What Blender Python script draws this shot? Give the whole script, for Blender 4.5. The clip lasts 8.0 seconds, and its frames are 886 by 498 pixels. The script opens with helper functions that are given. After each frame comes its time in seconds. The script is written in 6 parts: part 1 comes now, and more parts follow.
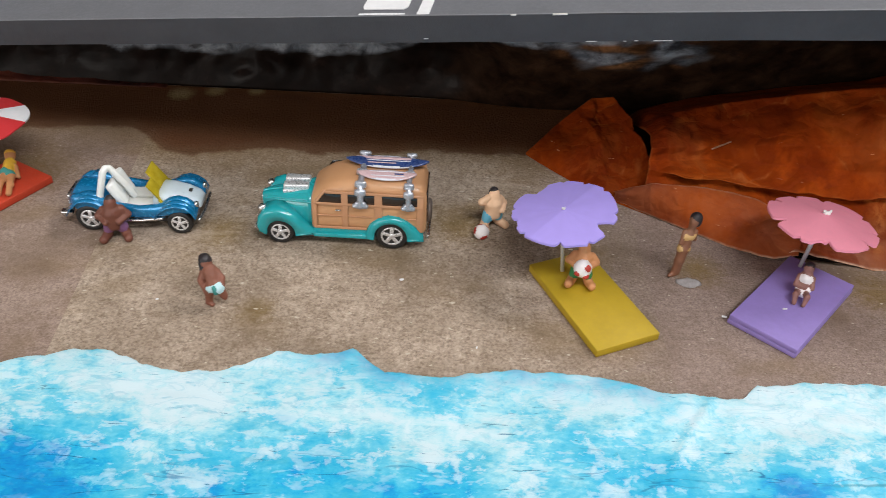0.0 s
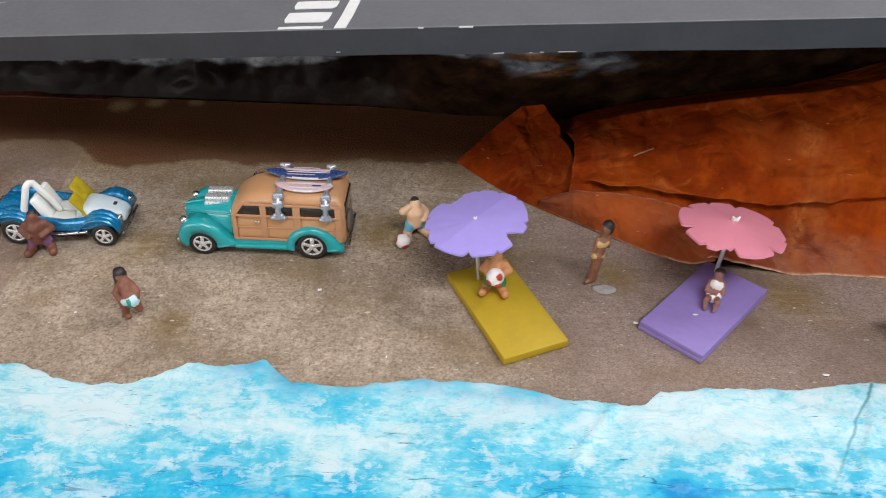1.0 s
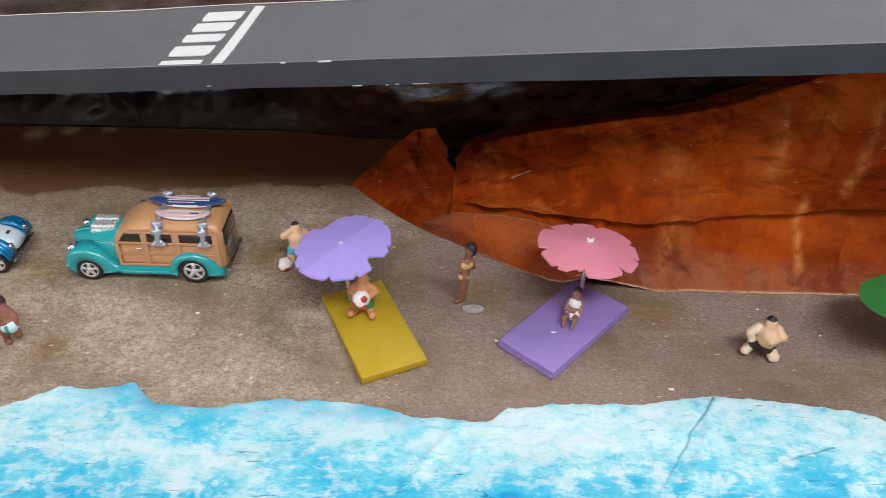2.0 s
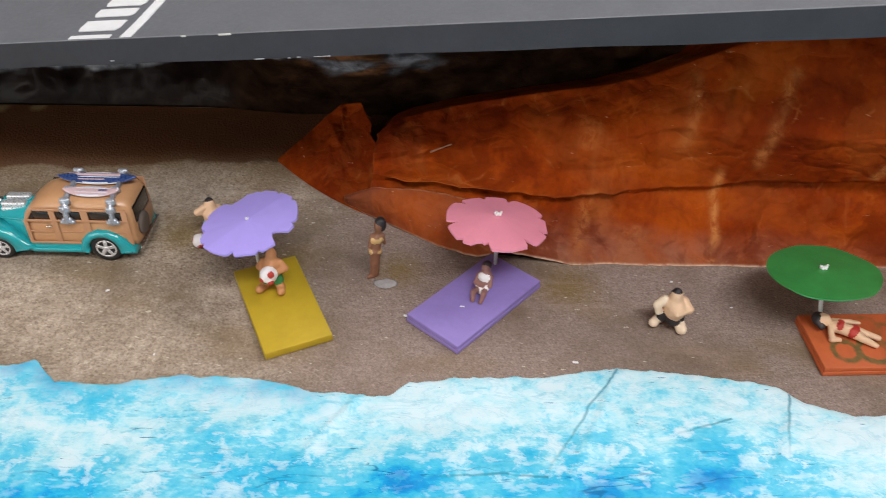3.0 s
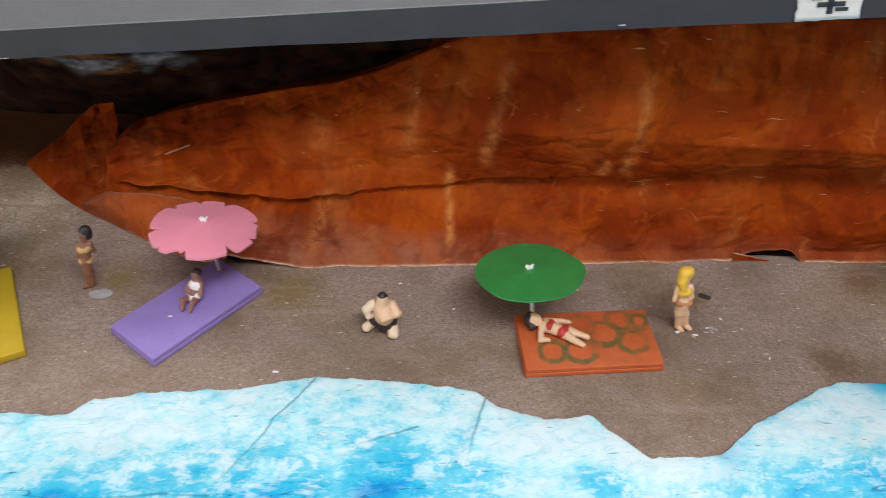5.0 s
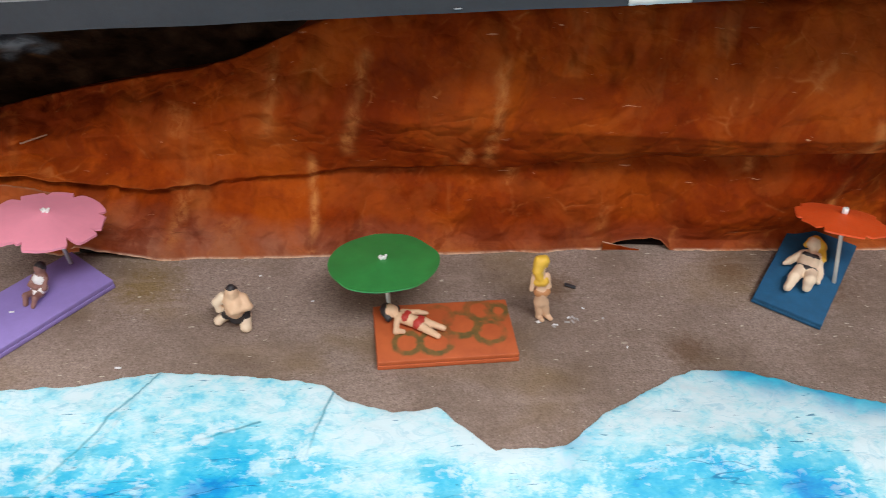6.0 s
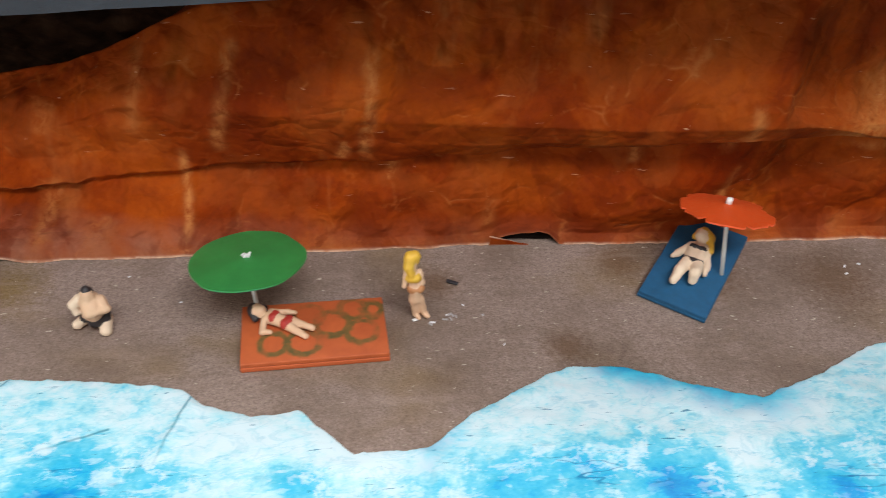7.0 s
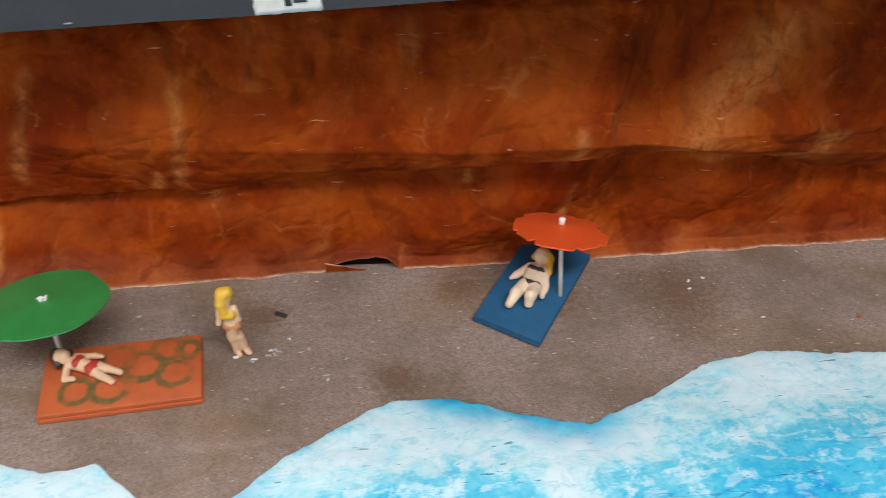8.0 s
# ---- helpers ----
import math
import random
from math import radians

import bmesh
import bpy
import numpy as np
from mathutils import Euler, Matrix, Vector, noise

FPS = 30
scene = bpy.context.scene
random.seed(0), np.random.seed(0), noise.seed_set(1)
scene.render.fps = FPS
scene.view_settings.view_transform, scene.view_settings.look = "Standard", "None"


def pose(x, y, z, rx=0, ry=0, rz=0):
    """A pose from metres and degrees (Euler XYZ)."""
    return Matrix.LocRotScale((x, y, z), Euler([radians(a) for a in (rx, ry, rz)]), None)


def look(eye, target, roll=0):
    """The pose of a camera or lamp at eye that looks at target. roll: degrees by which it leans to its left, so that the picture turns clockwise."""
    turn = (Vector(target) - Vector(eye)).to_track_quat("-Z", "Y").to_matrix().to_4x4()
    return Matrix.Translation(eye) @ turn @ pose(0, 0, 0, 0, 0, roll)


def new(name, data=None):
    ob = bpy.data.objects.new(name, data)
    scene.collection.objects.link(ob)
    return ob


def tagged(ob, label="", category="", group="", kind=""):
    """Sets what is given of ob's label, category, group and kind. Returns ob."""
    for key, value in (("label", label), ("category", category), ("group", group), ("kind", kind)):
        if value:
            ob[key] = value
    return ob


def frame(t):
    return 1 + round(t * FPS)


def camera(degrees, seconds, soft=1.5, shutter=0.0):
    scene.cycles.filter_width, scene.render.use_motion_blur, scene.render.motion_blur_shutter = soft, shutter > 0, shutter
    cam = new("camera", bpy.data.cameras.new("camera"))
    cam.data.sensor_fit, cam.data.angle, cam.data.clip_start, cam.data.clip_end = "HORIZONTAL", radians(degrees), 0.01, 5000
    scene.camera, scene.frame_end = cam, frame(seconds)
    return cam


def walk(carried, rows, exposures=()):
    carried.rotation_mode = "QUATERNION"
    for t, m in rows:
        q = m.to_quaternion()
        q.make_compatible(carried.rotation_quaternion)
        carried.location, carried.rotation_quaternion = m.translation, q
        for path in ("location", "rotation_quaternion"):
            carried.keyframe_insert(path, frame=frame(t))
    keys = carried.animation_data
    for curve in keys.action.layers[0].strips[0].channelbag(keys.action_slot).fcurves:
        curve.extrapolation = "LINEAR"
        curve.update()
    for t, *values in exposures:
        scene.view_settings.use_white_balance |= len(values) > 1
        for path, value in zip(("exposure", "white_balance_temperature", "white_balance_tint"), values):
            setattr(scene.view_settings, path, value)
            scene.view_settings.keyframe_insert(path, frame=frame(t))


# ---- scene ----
import itertools

cam = camera(56.0, 8.0, 0.5, 0.4)
# seconds, metres, then yaw to the left, pitch and roll in degrees
ROWS = [
    (0, -0.00242, -0.00843, 0.21780, -0.023, -37.699, 2.859),
    (0.5, 0.01570, -0.00609, 0.21854, 0.078, -37.611, 2.445),
    (1, 0.03279, -0.00832, 0.22509, 0.244, -37.767, 2.004),
    (1.5, 0.05442, -0.01767, 0.24080, 0.359, -37.460, 1.530),
    (1.7, 0.07044, -0.01622, 0.24165, 0.819, -37.388, 0.976),
    (2.8, 0.11886, -0.01275, 0.23783, 0.305, -38.316, 0.715),
    (3, 0.12683, -0.01285, 0.23847, 0.492, -38.849, 0.521),
    (3.5, 0.14821, -0.00905, 0.23805, 0.162, -39.577, 0.580),
    (4, 0.17018, -0.01050, 0.24290, -0.597, -39.624, 0.951),
    (4.5, 0.20017, -0.00729, 0.24246, -1.466, -39.688, 0.948),
    (5, 0.22806, -0.00106, 0.23915, -3.001, -39.830, 1.303),
    (5.2, 0.23636, 0.00159, 0.23697, -3.890, -39.927, 1.712),
    (6.3, 0.28121, 0.00042, 0.23367, -7.043, -40.046, 3.288),
    (6.5, 0.28856, 0.00155, 0.23247, -7.322, -40.035, 3.311),
    (7, 0.31063, 0.00403, 0.22782, -8.526, -39.928, 3.550),
    (7.5, 0.33718, 0.00924, 0.22920, -10.248, -39.731, 3.792),
    (8, 0.36066, 0.01410, 0.23121, -12.839, -39.813, 4.337),
]
walk(cam, [(t, pose(x, y, z, 90 + pitch, 0, yaw) @ pose(0, 0, 0, 0, 0, roll)) for t, x, y, z, yaw, pitch, roll in ROWS],
     [(0, 0.36), (3, 0.36), (5, 0.39), (6.5, 0.44), (8, 0.46)])

# ---------------------------------------------------------------- light
world = bpy.data.worlds.new("room_air")
scene.world = world
world.use_nodes = True
world.node_tree.nodes["Background"].inputs[0].default_value = (0.75, 0.85, 1.0, 1)
world.node_tree.nodes["Background"].inputs[1].default_value = 0.066


def area_lamp(name, place, target, sx, sy, watts, colour):
    lamp = bpy.data.lights.new(name, "AREA")
    lamp.shape, lamp.size, lamp.size_y, lamp.energy, lamp.color = "RECTANGLE", sx, sy, watts, colour
    ob = new(name, lamp)
    ob.matrix_world = look(place, target)
    return ob


area_lamp("ceiling_tube_light", (0.62, -0.72, 1.85), (0.3, 0.25, 0), 1.5, 0.6, 41, (0.96, 0.97, 1.0))
area_lamp("ceiling_tube_light_rear", (1.1, 0.90, 1.85), (0.25, 0.25, 0), 0.9, 0.6, 28, (0.99, 0.97, 0.95))
# low fill lamp added from the front left; no window stands there
area_lamp("window_light", (-1.5, -1.7, 0.75), (0.15, 0.25, 0.0), 1.8, 1.3, 21, (1.0, 0.95, 0.90))

# ---------------------------------------------------------------- helpers, millimetres inside
MM = 0.001


def lerp_at(x, xs, ys):
    return float(np.interp(x, xs, ys))


def link_mesh(name, bm, mats, parent=None, label="", smooth=True, scale=MM):
    bmesh.ops.scale(bm, vec=(scale,) * 3, verts=bm.verts)
    me = bpy.data.meshes.new(name)
    bm.to_mesh(me)
    bm.free()
    for m in mats if isinstance(mats, (list, tuple)) else [mats]:
        me.materials.append(m)
    if smooth:
        me.polygons.foreach_set("use_smooth", [True] * len(me.polygons))
    ob = new(name, me)
    if parent is not None:
        ob.parent = parent
    if label:
        ob["label"] = label
    return ob


def part(name, bm, material, parent, label="", smooth=True):
    return link_mesh(name, bm, material, parent, label, smooth)


def thing(name, x, y, z, rz=0.0, rx=0.0, ry=0.0):
    ob = new(name)
    ob.empty_display_size = 0.005
    ob.matrix_basis = pose(x * MM, y * MM, z * MM, rx, ry, rz)
    return ob


def box(bm, x0, x1, y0, y1, z0, z1, bevel=0.0, seg=2, m=None, mat=0):
    r = bmesh.ops.create_cube(bm, size=1.0)
    vs = r["verts"]
    for v in vs:
        v.co = Vector((x0 + (v.co.x + 0.5) * (x1 - x0), y0 + (v.co.y + 0.5) * (y1 - y0), z0 + (v.co.z + 0.5) * (z1 - z0)))
    fs = list({f for v in vs for f in v.link_faces})
    for f in fs:
        f.material_index = mat
    if bevel > 0:
        es = list({e for v in vs for e in v.link_edges})
        r2 = bmesh.ops.bevel(bm, geom=es, offset=bevel, segments=seg, affect="EDGES", profile=0.5)
        vs = list({v for f in r2["faces"] for v in f.verts} | {v for v in vs if v.is_valid})
        for f in r2["faces"]:
            f.material_index = mat
    if m is not None:
        bmesh.ops.transform(bm, matrix=m, verts=vs)
    return vs


def capsule(bm, p0, p1, r0, r1, mat=0, seg=10, flat=1.0):
    """A rounded limb from p0 to p1; flat squeezes it across."""
    p0, p1 = Vector(p0), Vector(p1)
    ax = p1 - p0
    ln = max(ax.length, 1e-4)
    q = ax.to_track_quat("Z", "Y") if ax.length > 1e-4 else Euler((0, 0, 0)).to_quaternion()
    rings = []
    prof = [(-r0 * math.cos(a), r0 * math.sin(a)) for a in (0.25, 0.75, 1.2)] + [(0, r0), (ln * 0.5, (r0 + r1) / 2), (ln, r1)]
    prof += [(ln + r1 * math.cos(a), r1 * math.sin(a)) for a in (1.2, 0.75, 0.25)]
    for z, r in prof:
        rings.append([bm.verts.new(p0 + q @ Vector((r * math.cos(k / seg * math.tau), r * flat * math.sin(k / seg * math.tau), z))) for k in range(seg)])
    for a, b in zip(rings, rings[1:]):
        for k in range(seg):
            f = bm.faces.new((a[k], a[(k + 1) % seg], b[(k + 1) % seg], b[k]))
            f.material_index = mat
    bm.faces.new(rings[0][::-1]).material_index = mat
    bm.faces.new(rings[-1]).material_index = mat


def lathe(bm, prof, seg=24, m=None, mat=0, close=False):
    """Turn a profile of (radius, height) round the z axis."""
    rings = [[bm.verts.new((r * math.cos(k / seg * math.tau), r * math.sin(k / seg * math.tau), z)) for k in range(seg)] for r, z in prof]
    fs = []
    pairs = list(zip(rings, rings[1:])) + ([(rings[-1], rings[0])] if close else [])
    for a, b in pairs:
        for k in range(seg):
            fs.append(bm.faces.new((a[k], a[(k + 1) % seg], b[(k + 1) % seg], b[k])))
    if not close:
        fs.append(bm.faces.new(rings[0][::-1]))
        fs.append(bm.faces.new(rings[-1]))
    for f in fs:
        f.material_index = mat
    if m is not None:
        bmesh.ops.transform(bm, matrix=m, verts=[v for r in rings for v in r])
    return fs


def sheet(bm, fn, nu, nv, thick=0.0, mat=0):
    """A grid of fn(u, v) -> (x, y, z); thick folds a second side behind it."""
    g = [[bm.verts.new(fn(i / nu, j / nv)) for j in range(nv + 1)] for i in range(nu + 1)]
    fs = [bm.faces.new((g[i][j], g[i + 1][j], g[i + 1][j + 1], g[i][j + 1])) for i in range(nu) for j in range(nv)]
    for f in fs:
        f.material_index = mat
    if thick:
        bm.normal_update()
        h = [[bm.verts.new(v.co - v.normal * thick) for v in col] for col in g]
        for i in range(nu):
            for j in range(nv):
                bm.faces.new((h[i][j], h[i][j + 1], h[i + 1][j + 1], h[i + 1][j])).material_index = mat
        rim = [(i, 0) for i in range(nu)] + [(nu, j) for j in range(nv)] + [(i, nv) for i in range(nu, 0, -1)] + [(0, j) for j in range(nv, 0, -1)]
        for a, b in zip(rim, rim[1:] + rim[:1]):
            bm.faces.new((g[a[0]][a[1]], h[a[0]][a[1]], h[b[0]][b[1]], g[b[0]][b[1]])).material_index = mat
    return g


def facet(a, b, size, seed):
    """Height of a crushed sheet: flat facets that meet in sharp folds, about -1 to 1."""
    w = Vector((a / size * 0.9, b / size * 0.9, seed))
    a = a / size + 0.45 * noise.noise(w)
    b = b / size + 0.45 * noise.noise(w + Vector((7, 3, 1)))
    i, j = math.floor(a), math.floor(b)
    fa, fb = a - i, b - j

    def knot(p, q):
        return 2 * ((math.sin(p * 127.1 + q * 311.7 + seed * 74.7) * 43758.5453) % 1.0) - 1

    if (i + j) % 2:
        fa, i, d = 1 - fa, i + 1, -1
    else:
        d = 1
    if fa + fb < 1:
        return knot(i, j) * (1 - fa - fb) + knot(i + d, j) * fa + knot(i, j + 1) * fb
    return knot(i + d, j + 1) * (fa + fb - 1) + knot(i, j + 1) * (1 - fa) + knot(i + d, j) * (1 - fb)


def crumple(p, k=1.0, coarse=1.0, fine=1.0):
    """Folds of crushed paper at three sizes."""
    a, b = 0.92 * p[0] + 0.2 * p[1], 0.7 * p[2] + 0.4 * p[1] - 0.3 * p[0]
    return k * (3.4 * coarse * facet(a, b, 20, 3) + 2.5 * fine * facet(a * 1.1 + 0.3 * b, b, 10, 8) + 1.25 * fine * facet(a, b - 0.2 * a, 4.6, 15))


def clay(limbs, step=0.42, blend=0.28):
    """One closed skin round rounded limbs that run softly into one another; also the limb nearest to each face."""
    a = np.array([l[0] for l in limbs], float)
    ab = np.array([l[1] for l in limbs], float) - a
    r0, r1 = np.array([l[2] for l in limbs]), np.array([l[3] for l in limbs])
    ll = np.maximum((ab * ab).sum(1), 1e-6)

    def each(p):
        f = np.clip(((p[:, None, :] - a) * ab).sum(2) / ll, 0, 1)
        return np.linalg.norm(p[:, None, :] - a - f[:, :, None] * ab, axis=2) - (r0 + (r1 - r0) * f)

    def whole(p):
        return -blend * np.log(np.exp(-np.clip(each(p), -4, 9) / blend).sum(1) + 1e-30)

    ends = np.concatenate([a, a + ab])
    low = ends.min(0) - max(r0.max(), r1.max()) - 1.5
    n = np.ceil((ends.max(0) + max(r0.max(), r1.max()) + 1.5 - low) / step).astype(int)
    axes = [low[k] + step * np.arange(n[k]) for k in range(3)]
    inside = np.concatenate([whole(np.stack(np.meshgrid([x], axes[1], axes[2], indexing="ij"), -1).reshape(-1, 3)) for x in axes[0]]).reshape(n) < 0
    some, every = np.zeros(n - 1, bool), np.ones(n - 1, bool)
    for i, j, k in itertools.product((0, 1), repeat=3):
        c = inside[i:n[0] - 1 + i, j:n[1] - 1 + j, k:n[2] - 1 + k]
        some |= c
        every &= c
    cells = np.argwhere(some & ~every)
    index = -np.ones(n - 1, int)
    index[tuple(cells.T)] = np.arange(len(cells))
    p = low + step * (cells + 0.5)
    for _ in range(3):
        d = whole(p)
        g = np.stack([whole(p + e) - d for e in np.eye(3) * 0.05], 1) / 0.05
        p = p - np.clip(d, -step, step)[:, None] * g / np.maximum((g * g).sum(1), 0.2)[:, None]
    quads = []
    for ax in range(3):
        u, w = (ax + 1) % 3, (ax + 2) % 3
        lo_side = np.take(inside, range(n[ax] - 1), ax)
        hi_side = np.take(inside, range(1, n[ax]), ax)
        for flip in (False, True):
            at = np.argwhere((lo_side & ~hi_side) if not flip else (hi_side & ~lo_side))
            ring = []
            for du, dw in ((-1, -1), (0, -1), (0, 0), (-1, 0)):
                q = at.copy()
                q[:, u] += du
                q[:, w] += dw
                ring.append(index[tuple(q.T)])
            quads.append(np.stack(ring[::-1] if flip else ring, 1))
    quads = np.concatenate(quads)
    return p, quads, each(p[quads].mean(1)).argmin(1)


# ---------------------------------------------------------------- materials
def node_mat(name):
    m = bpy.data.materials.new(name)
    m.use_nodes = True
    nt = m.node_tree
    return m, nt, nt.nodes["Principled BSDF"]


def noise_node(nt, vec, scale, detail=4.0, rough=0.6, distort=0.0):
    n = nt.nodes.new("ShaderNodeTexNoise")
    n.inputs["Scale"].default_value, n.inputs["Detail"].default_value = scale, detail
    n.inputs["Roughness"].default_value, n.inputs["Distortion"].default_value = rough, distort
    nt.links.new(vec, n.inputs["Vector"])
    return n.outputs["Fac"]


def ramp(nt, fac, stops):
    r = nt.nodes.new("ShaderNodeValToRGB")
    el = r.color_ramp.elements
    el.remove(el[1])
    el[0].position = stops[0][0]
    for p, c in stops[1:]:
        el.new(p)
    for e, (p, c) in zip(el, stops):
        e.color = (*c, 1) if len(c) == 3 else c
    nt.links.new(fac, r.inputs[0])
    return r.outputs[0]


def mix(nt, fac, a, b, kind="MIX"):
    n = nt.nodes.new("ShaderNodeMix")
    n.data_type, n.blend_type = "RGBA", kind
    for s, v in ((n.inputs["Factor"], fac), (n.inputs["A"], a), (n.inputs["B"], b)):
        if isinstance(v, (int, float)):
            s.default_value = v
        elif isinstance(v, (tuple, list)):
            s.default_value = (*v, 1)
        else:
            nt.links.new(v, s)
    return n.outputs["Result"]


def bump(nt, bs, height, strength, dist):
    n = nt.nodes.new("ShaderNodeBump")
    n.inputs["Strength"].default_value, n.inputs["Distance"].default_value = strength, dist
    nt.links.new(height, n.inputs["Height"])
    nt.links.new(n.outputs[0], bs.inputs["Normal"])


def coords(nt, stretch=(1, 1, 1)):
    c = nt.nodes.new("ShaderNodeTexCoord")
    mp = nt.nodes.new("ShaderNodeMapping")
    mp.inputs["Scale"].default_value = stretch
    nt.links.new(c.outputs["Object"], mp.inputs["Vector"])
    return mp.outputs[0]


def sum_node(nt, a, ka, b, kb=1.0, off=0.0):
    """a * ka + b * kb + off, for sockets a and b."""
    n = nt.nodes.new("ShaderNodeMath")
    n.operation = "MULTIPLY_ADD"
    nt.links.new(b, n.inputs[0])
    n.inputs[1].default_value, n.inputs[2].default_value = kb, off
    m = nt.nodes.new("ShaderNodeMath")
    m.operation = "MULTIPLY_ADD"
    nt.links.new(a, m.inputs[0])
    m.inputs[1].default_value = ka
    nt.links.new(n.outputs[0], m.inputs[2])
    return m.outputs[0]


def times(nt, a, b):
    n = nt.nodes.new("ShaderNodeMath")
    n.operation = "MULTIPLY"
    nt.links.new(a, n.inputs[0])
    nt.links.new(b, n.inputs[1])
    return n.outputs[0]


def grey(c):
    return (c, c, c)


def plain(name, colour, rough=0.5, vary=0.12, scale=250.0, metal=0.0, coat=0.0, relief=0.0, grain=1500.0, spec=0.5):
    """Painted or moulded surface: colour wanders a little at two sizes, with a fine relief."""
    m, nt, bs = node_mat(name)
    v = coords(nt)
    big = noise_node(nt, v, scale, 3)
    fine = noise_node(nt, v, scale * 7, 3)
    lo = tuple(c * (1 - vary) for c in colour)
    hi = tuple(min(1, c * (1 + vary)) for c in colour)
    col = ramp(nt, big, [(0.3, lo), (0.7, hi)])
    col = mix(nt, 0.35, col, ramp(nt, fine, [(0.3, lo), (0.75, hi)]))
    nt.links.new(col, bs.inputs["Base Color"])
    nt.links.new(ramp(nt, fine, [(0.3, grey(max(0.03, rough - 0.08))), (0.7, grey(min(1, rough + 0.1)))]), bs.inputs["Roughness"])
    bs.inputs["Metallic"].default_value = metal
    bs.inputs["Coat Weight"].default_value = coat
    bs.inputs["Specular IOR Level"].default_value = spec
    if relief:
        bump(nt, bs, noise_node(nt, v, grain, 3), 0.5, relief)
    return m


def sand_mat(name, lo, mid, hi, flecks, grain=1000.0, fade=None, coarse=0.22):
    """Sandpaper: grit of several tones, brown smears, pale flecks."""
    m, nt, bs = node_mat(name)
    v = coords(nt)
    g1 = noise_node(nt, v, grain, 5, 0.75)
    g2 = noise_node(nt, v, grain * 0.35, 4, 0.7)
    col = ramp(nt, g1, [(0.32, lo), (0.5, mid), (0.68, hi)])
    # single grains, each with a tone of its own
    grit = nt.nodes.new("ShaderNodeTexVoronoi")
    grit.inputs["Scale"].default_value = grain * 1.0
    nt.links.new(v, grit.inputs["Vector"])
    tint = nt.nodes.new("ShaderNodeSeparateColor")
    nt.links.new(grit.outputs["Color"], tint.inputs[0])
    col = mix(nt, ramp(nt, tint.outputs[0], [(0.0, grey(0.7 * coarse)), (0.35, grey(0))]), col, tuple(c * 0.62 for c in lo))
    col = mix(nt, ramp(nt, tint.outputs[0], [(0.72, grey(0)), (1.0, grey(coarse))]), col, tuple(c * 1.1 for c in hi))
    col = mix(nt, ramp(nt, g2, [(0.42, grey(0)), (0.7, grey(0.45))]), col, tuple(c * 1.25 for c in hi))
    sep = nt.nodes.new("ShaderNodeSeparateXYZ")
    nt.links.new(v, sep.inputs[0])
    if fade:
        # grey spray drifts over this end of the sheet
        sh = nt.nodes.new("ShaderNodeMath")
        sh.operation = "MULTIPLY_ADD"
        nt.links.new(noise_node(nt, v, 30, 4, 0.65), sh.inputs[0])
        sh.inputs[1].default_value = 0.12
        nt.links.new(sep.outputs[0], sh.inputs[2])
        wash = nt.nodes.new("ShaderNodeMapRange")
        wash.inputs["From Min"].default_value, wash.inputs["From Max"].default_value = fade[0] + 0.06, fade[1] + 0.06
        nt.links.new(sh.outputs[0], wash.inputs["Value"])
        col = mix(nt, wash.outputs[0], col, ramp(nt, g1, [(0.32, (0.16, 0.115, 0.096)), (0.5, (0.265, 0.197, 0.166)), (0.68, (0.39, 0.296, 0.252))]))
    och = noise_node(nt, coords(nt, (1, 1.5, 1)), 17, 3, 0.55)
    col = mix(nt, ramp(nt, och, [(0.53, grey(0)), (0.70, grey(0.55))]), col, (0.21, 0.135, 0.055))
    # ochre stains of glue and varnish, and browner patches past x 0.3: place and reach in metres
    for sx, sy, rr in ((-0.098, 0.2775, 0.017), (0.0035, 0.291, 0.018), (0.178, 0.259, 0.020), (0.056, 0.273, 0.016), (-0.073, 0.229, 0.010), (0.105, 0.268, 0.014), (-0.2, 0.318, 0.03), (0.425, 0.262, 0.016), (0.462, 0.252, 0.022), (0.515, 0.246, 0.028), (0.392, 0.214, 0.012), (0.345, 0.252, 0.013)):
        dv = nt.nodes.new("ShaderNodeVectorMath")
        dv.operation = "DISTANCE"
        nt.links.new(v, dv.inputs[0])
        dv.inputs[1].default_value = (sx, sy, 0)
        dd = nt.nodes.new("ShaderNodeMath")
        dd.operation = "MULTIPLY_ADD"
        nt.links.new(g2, dd.inputs[0])
        dd.inputs[1].default_value = rr * 1.2
        nt.links.new(dv.outputs["Value"], dd.inputs[2])
        mr = nt.nodes.new("ShaderNodeMapRange")
        mr.inputs["From Min"].default_value, mr.inputs["From Max"].default_value = rr * 1.6, rr * 0.8
        mr.inputs["To Min"].default_value, mr.inputs["To Max"].default_value = 0, 0.78
        nt.links.new(dd.outputs[0], mr.inputs["Value"])
        col = mix(nt, mr.outputs[0], col, mix(nt, g1, (0.10, 0.06, 0.018), (0.33, 0.22, 0.08)) if sx < 0.3 else mix(nt, g1, (0.075, 0.040, 0.020), (0.235, 0.138, 0.080)))
    # slanting scuffs
    mp = nt.nodes.new("ShaderNodeMapping")
    mp.inputs["Rotation"].default_value = (0, 0, -0.7)
    mp.inputs["Scale"].default_value = (0.2, 1.6, 1)
    nt.links.new(v, mp.inputs["Vector"])
    scuff = noise_node(nt, mp.outputs[0], 55, 4, 0.6)
    col = mix(nt, ramp(nt, scuff, [(0.58, grey(0)), (0.68, grey(0.28))]), col, tuple(c * 1.1 for c in hi))
    blot = noise_node(nt, v, 22, 4, 0.65)
    col = mix(nt, ramp(nt, blot, [(0.36, grey(0.55)), (0.58, grey(0.0))]), col, tuple(c * k for c, k in zip(lo, (0.85, 0.8, 0.65))))
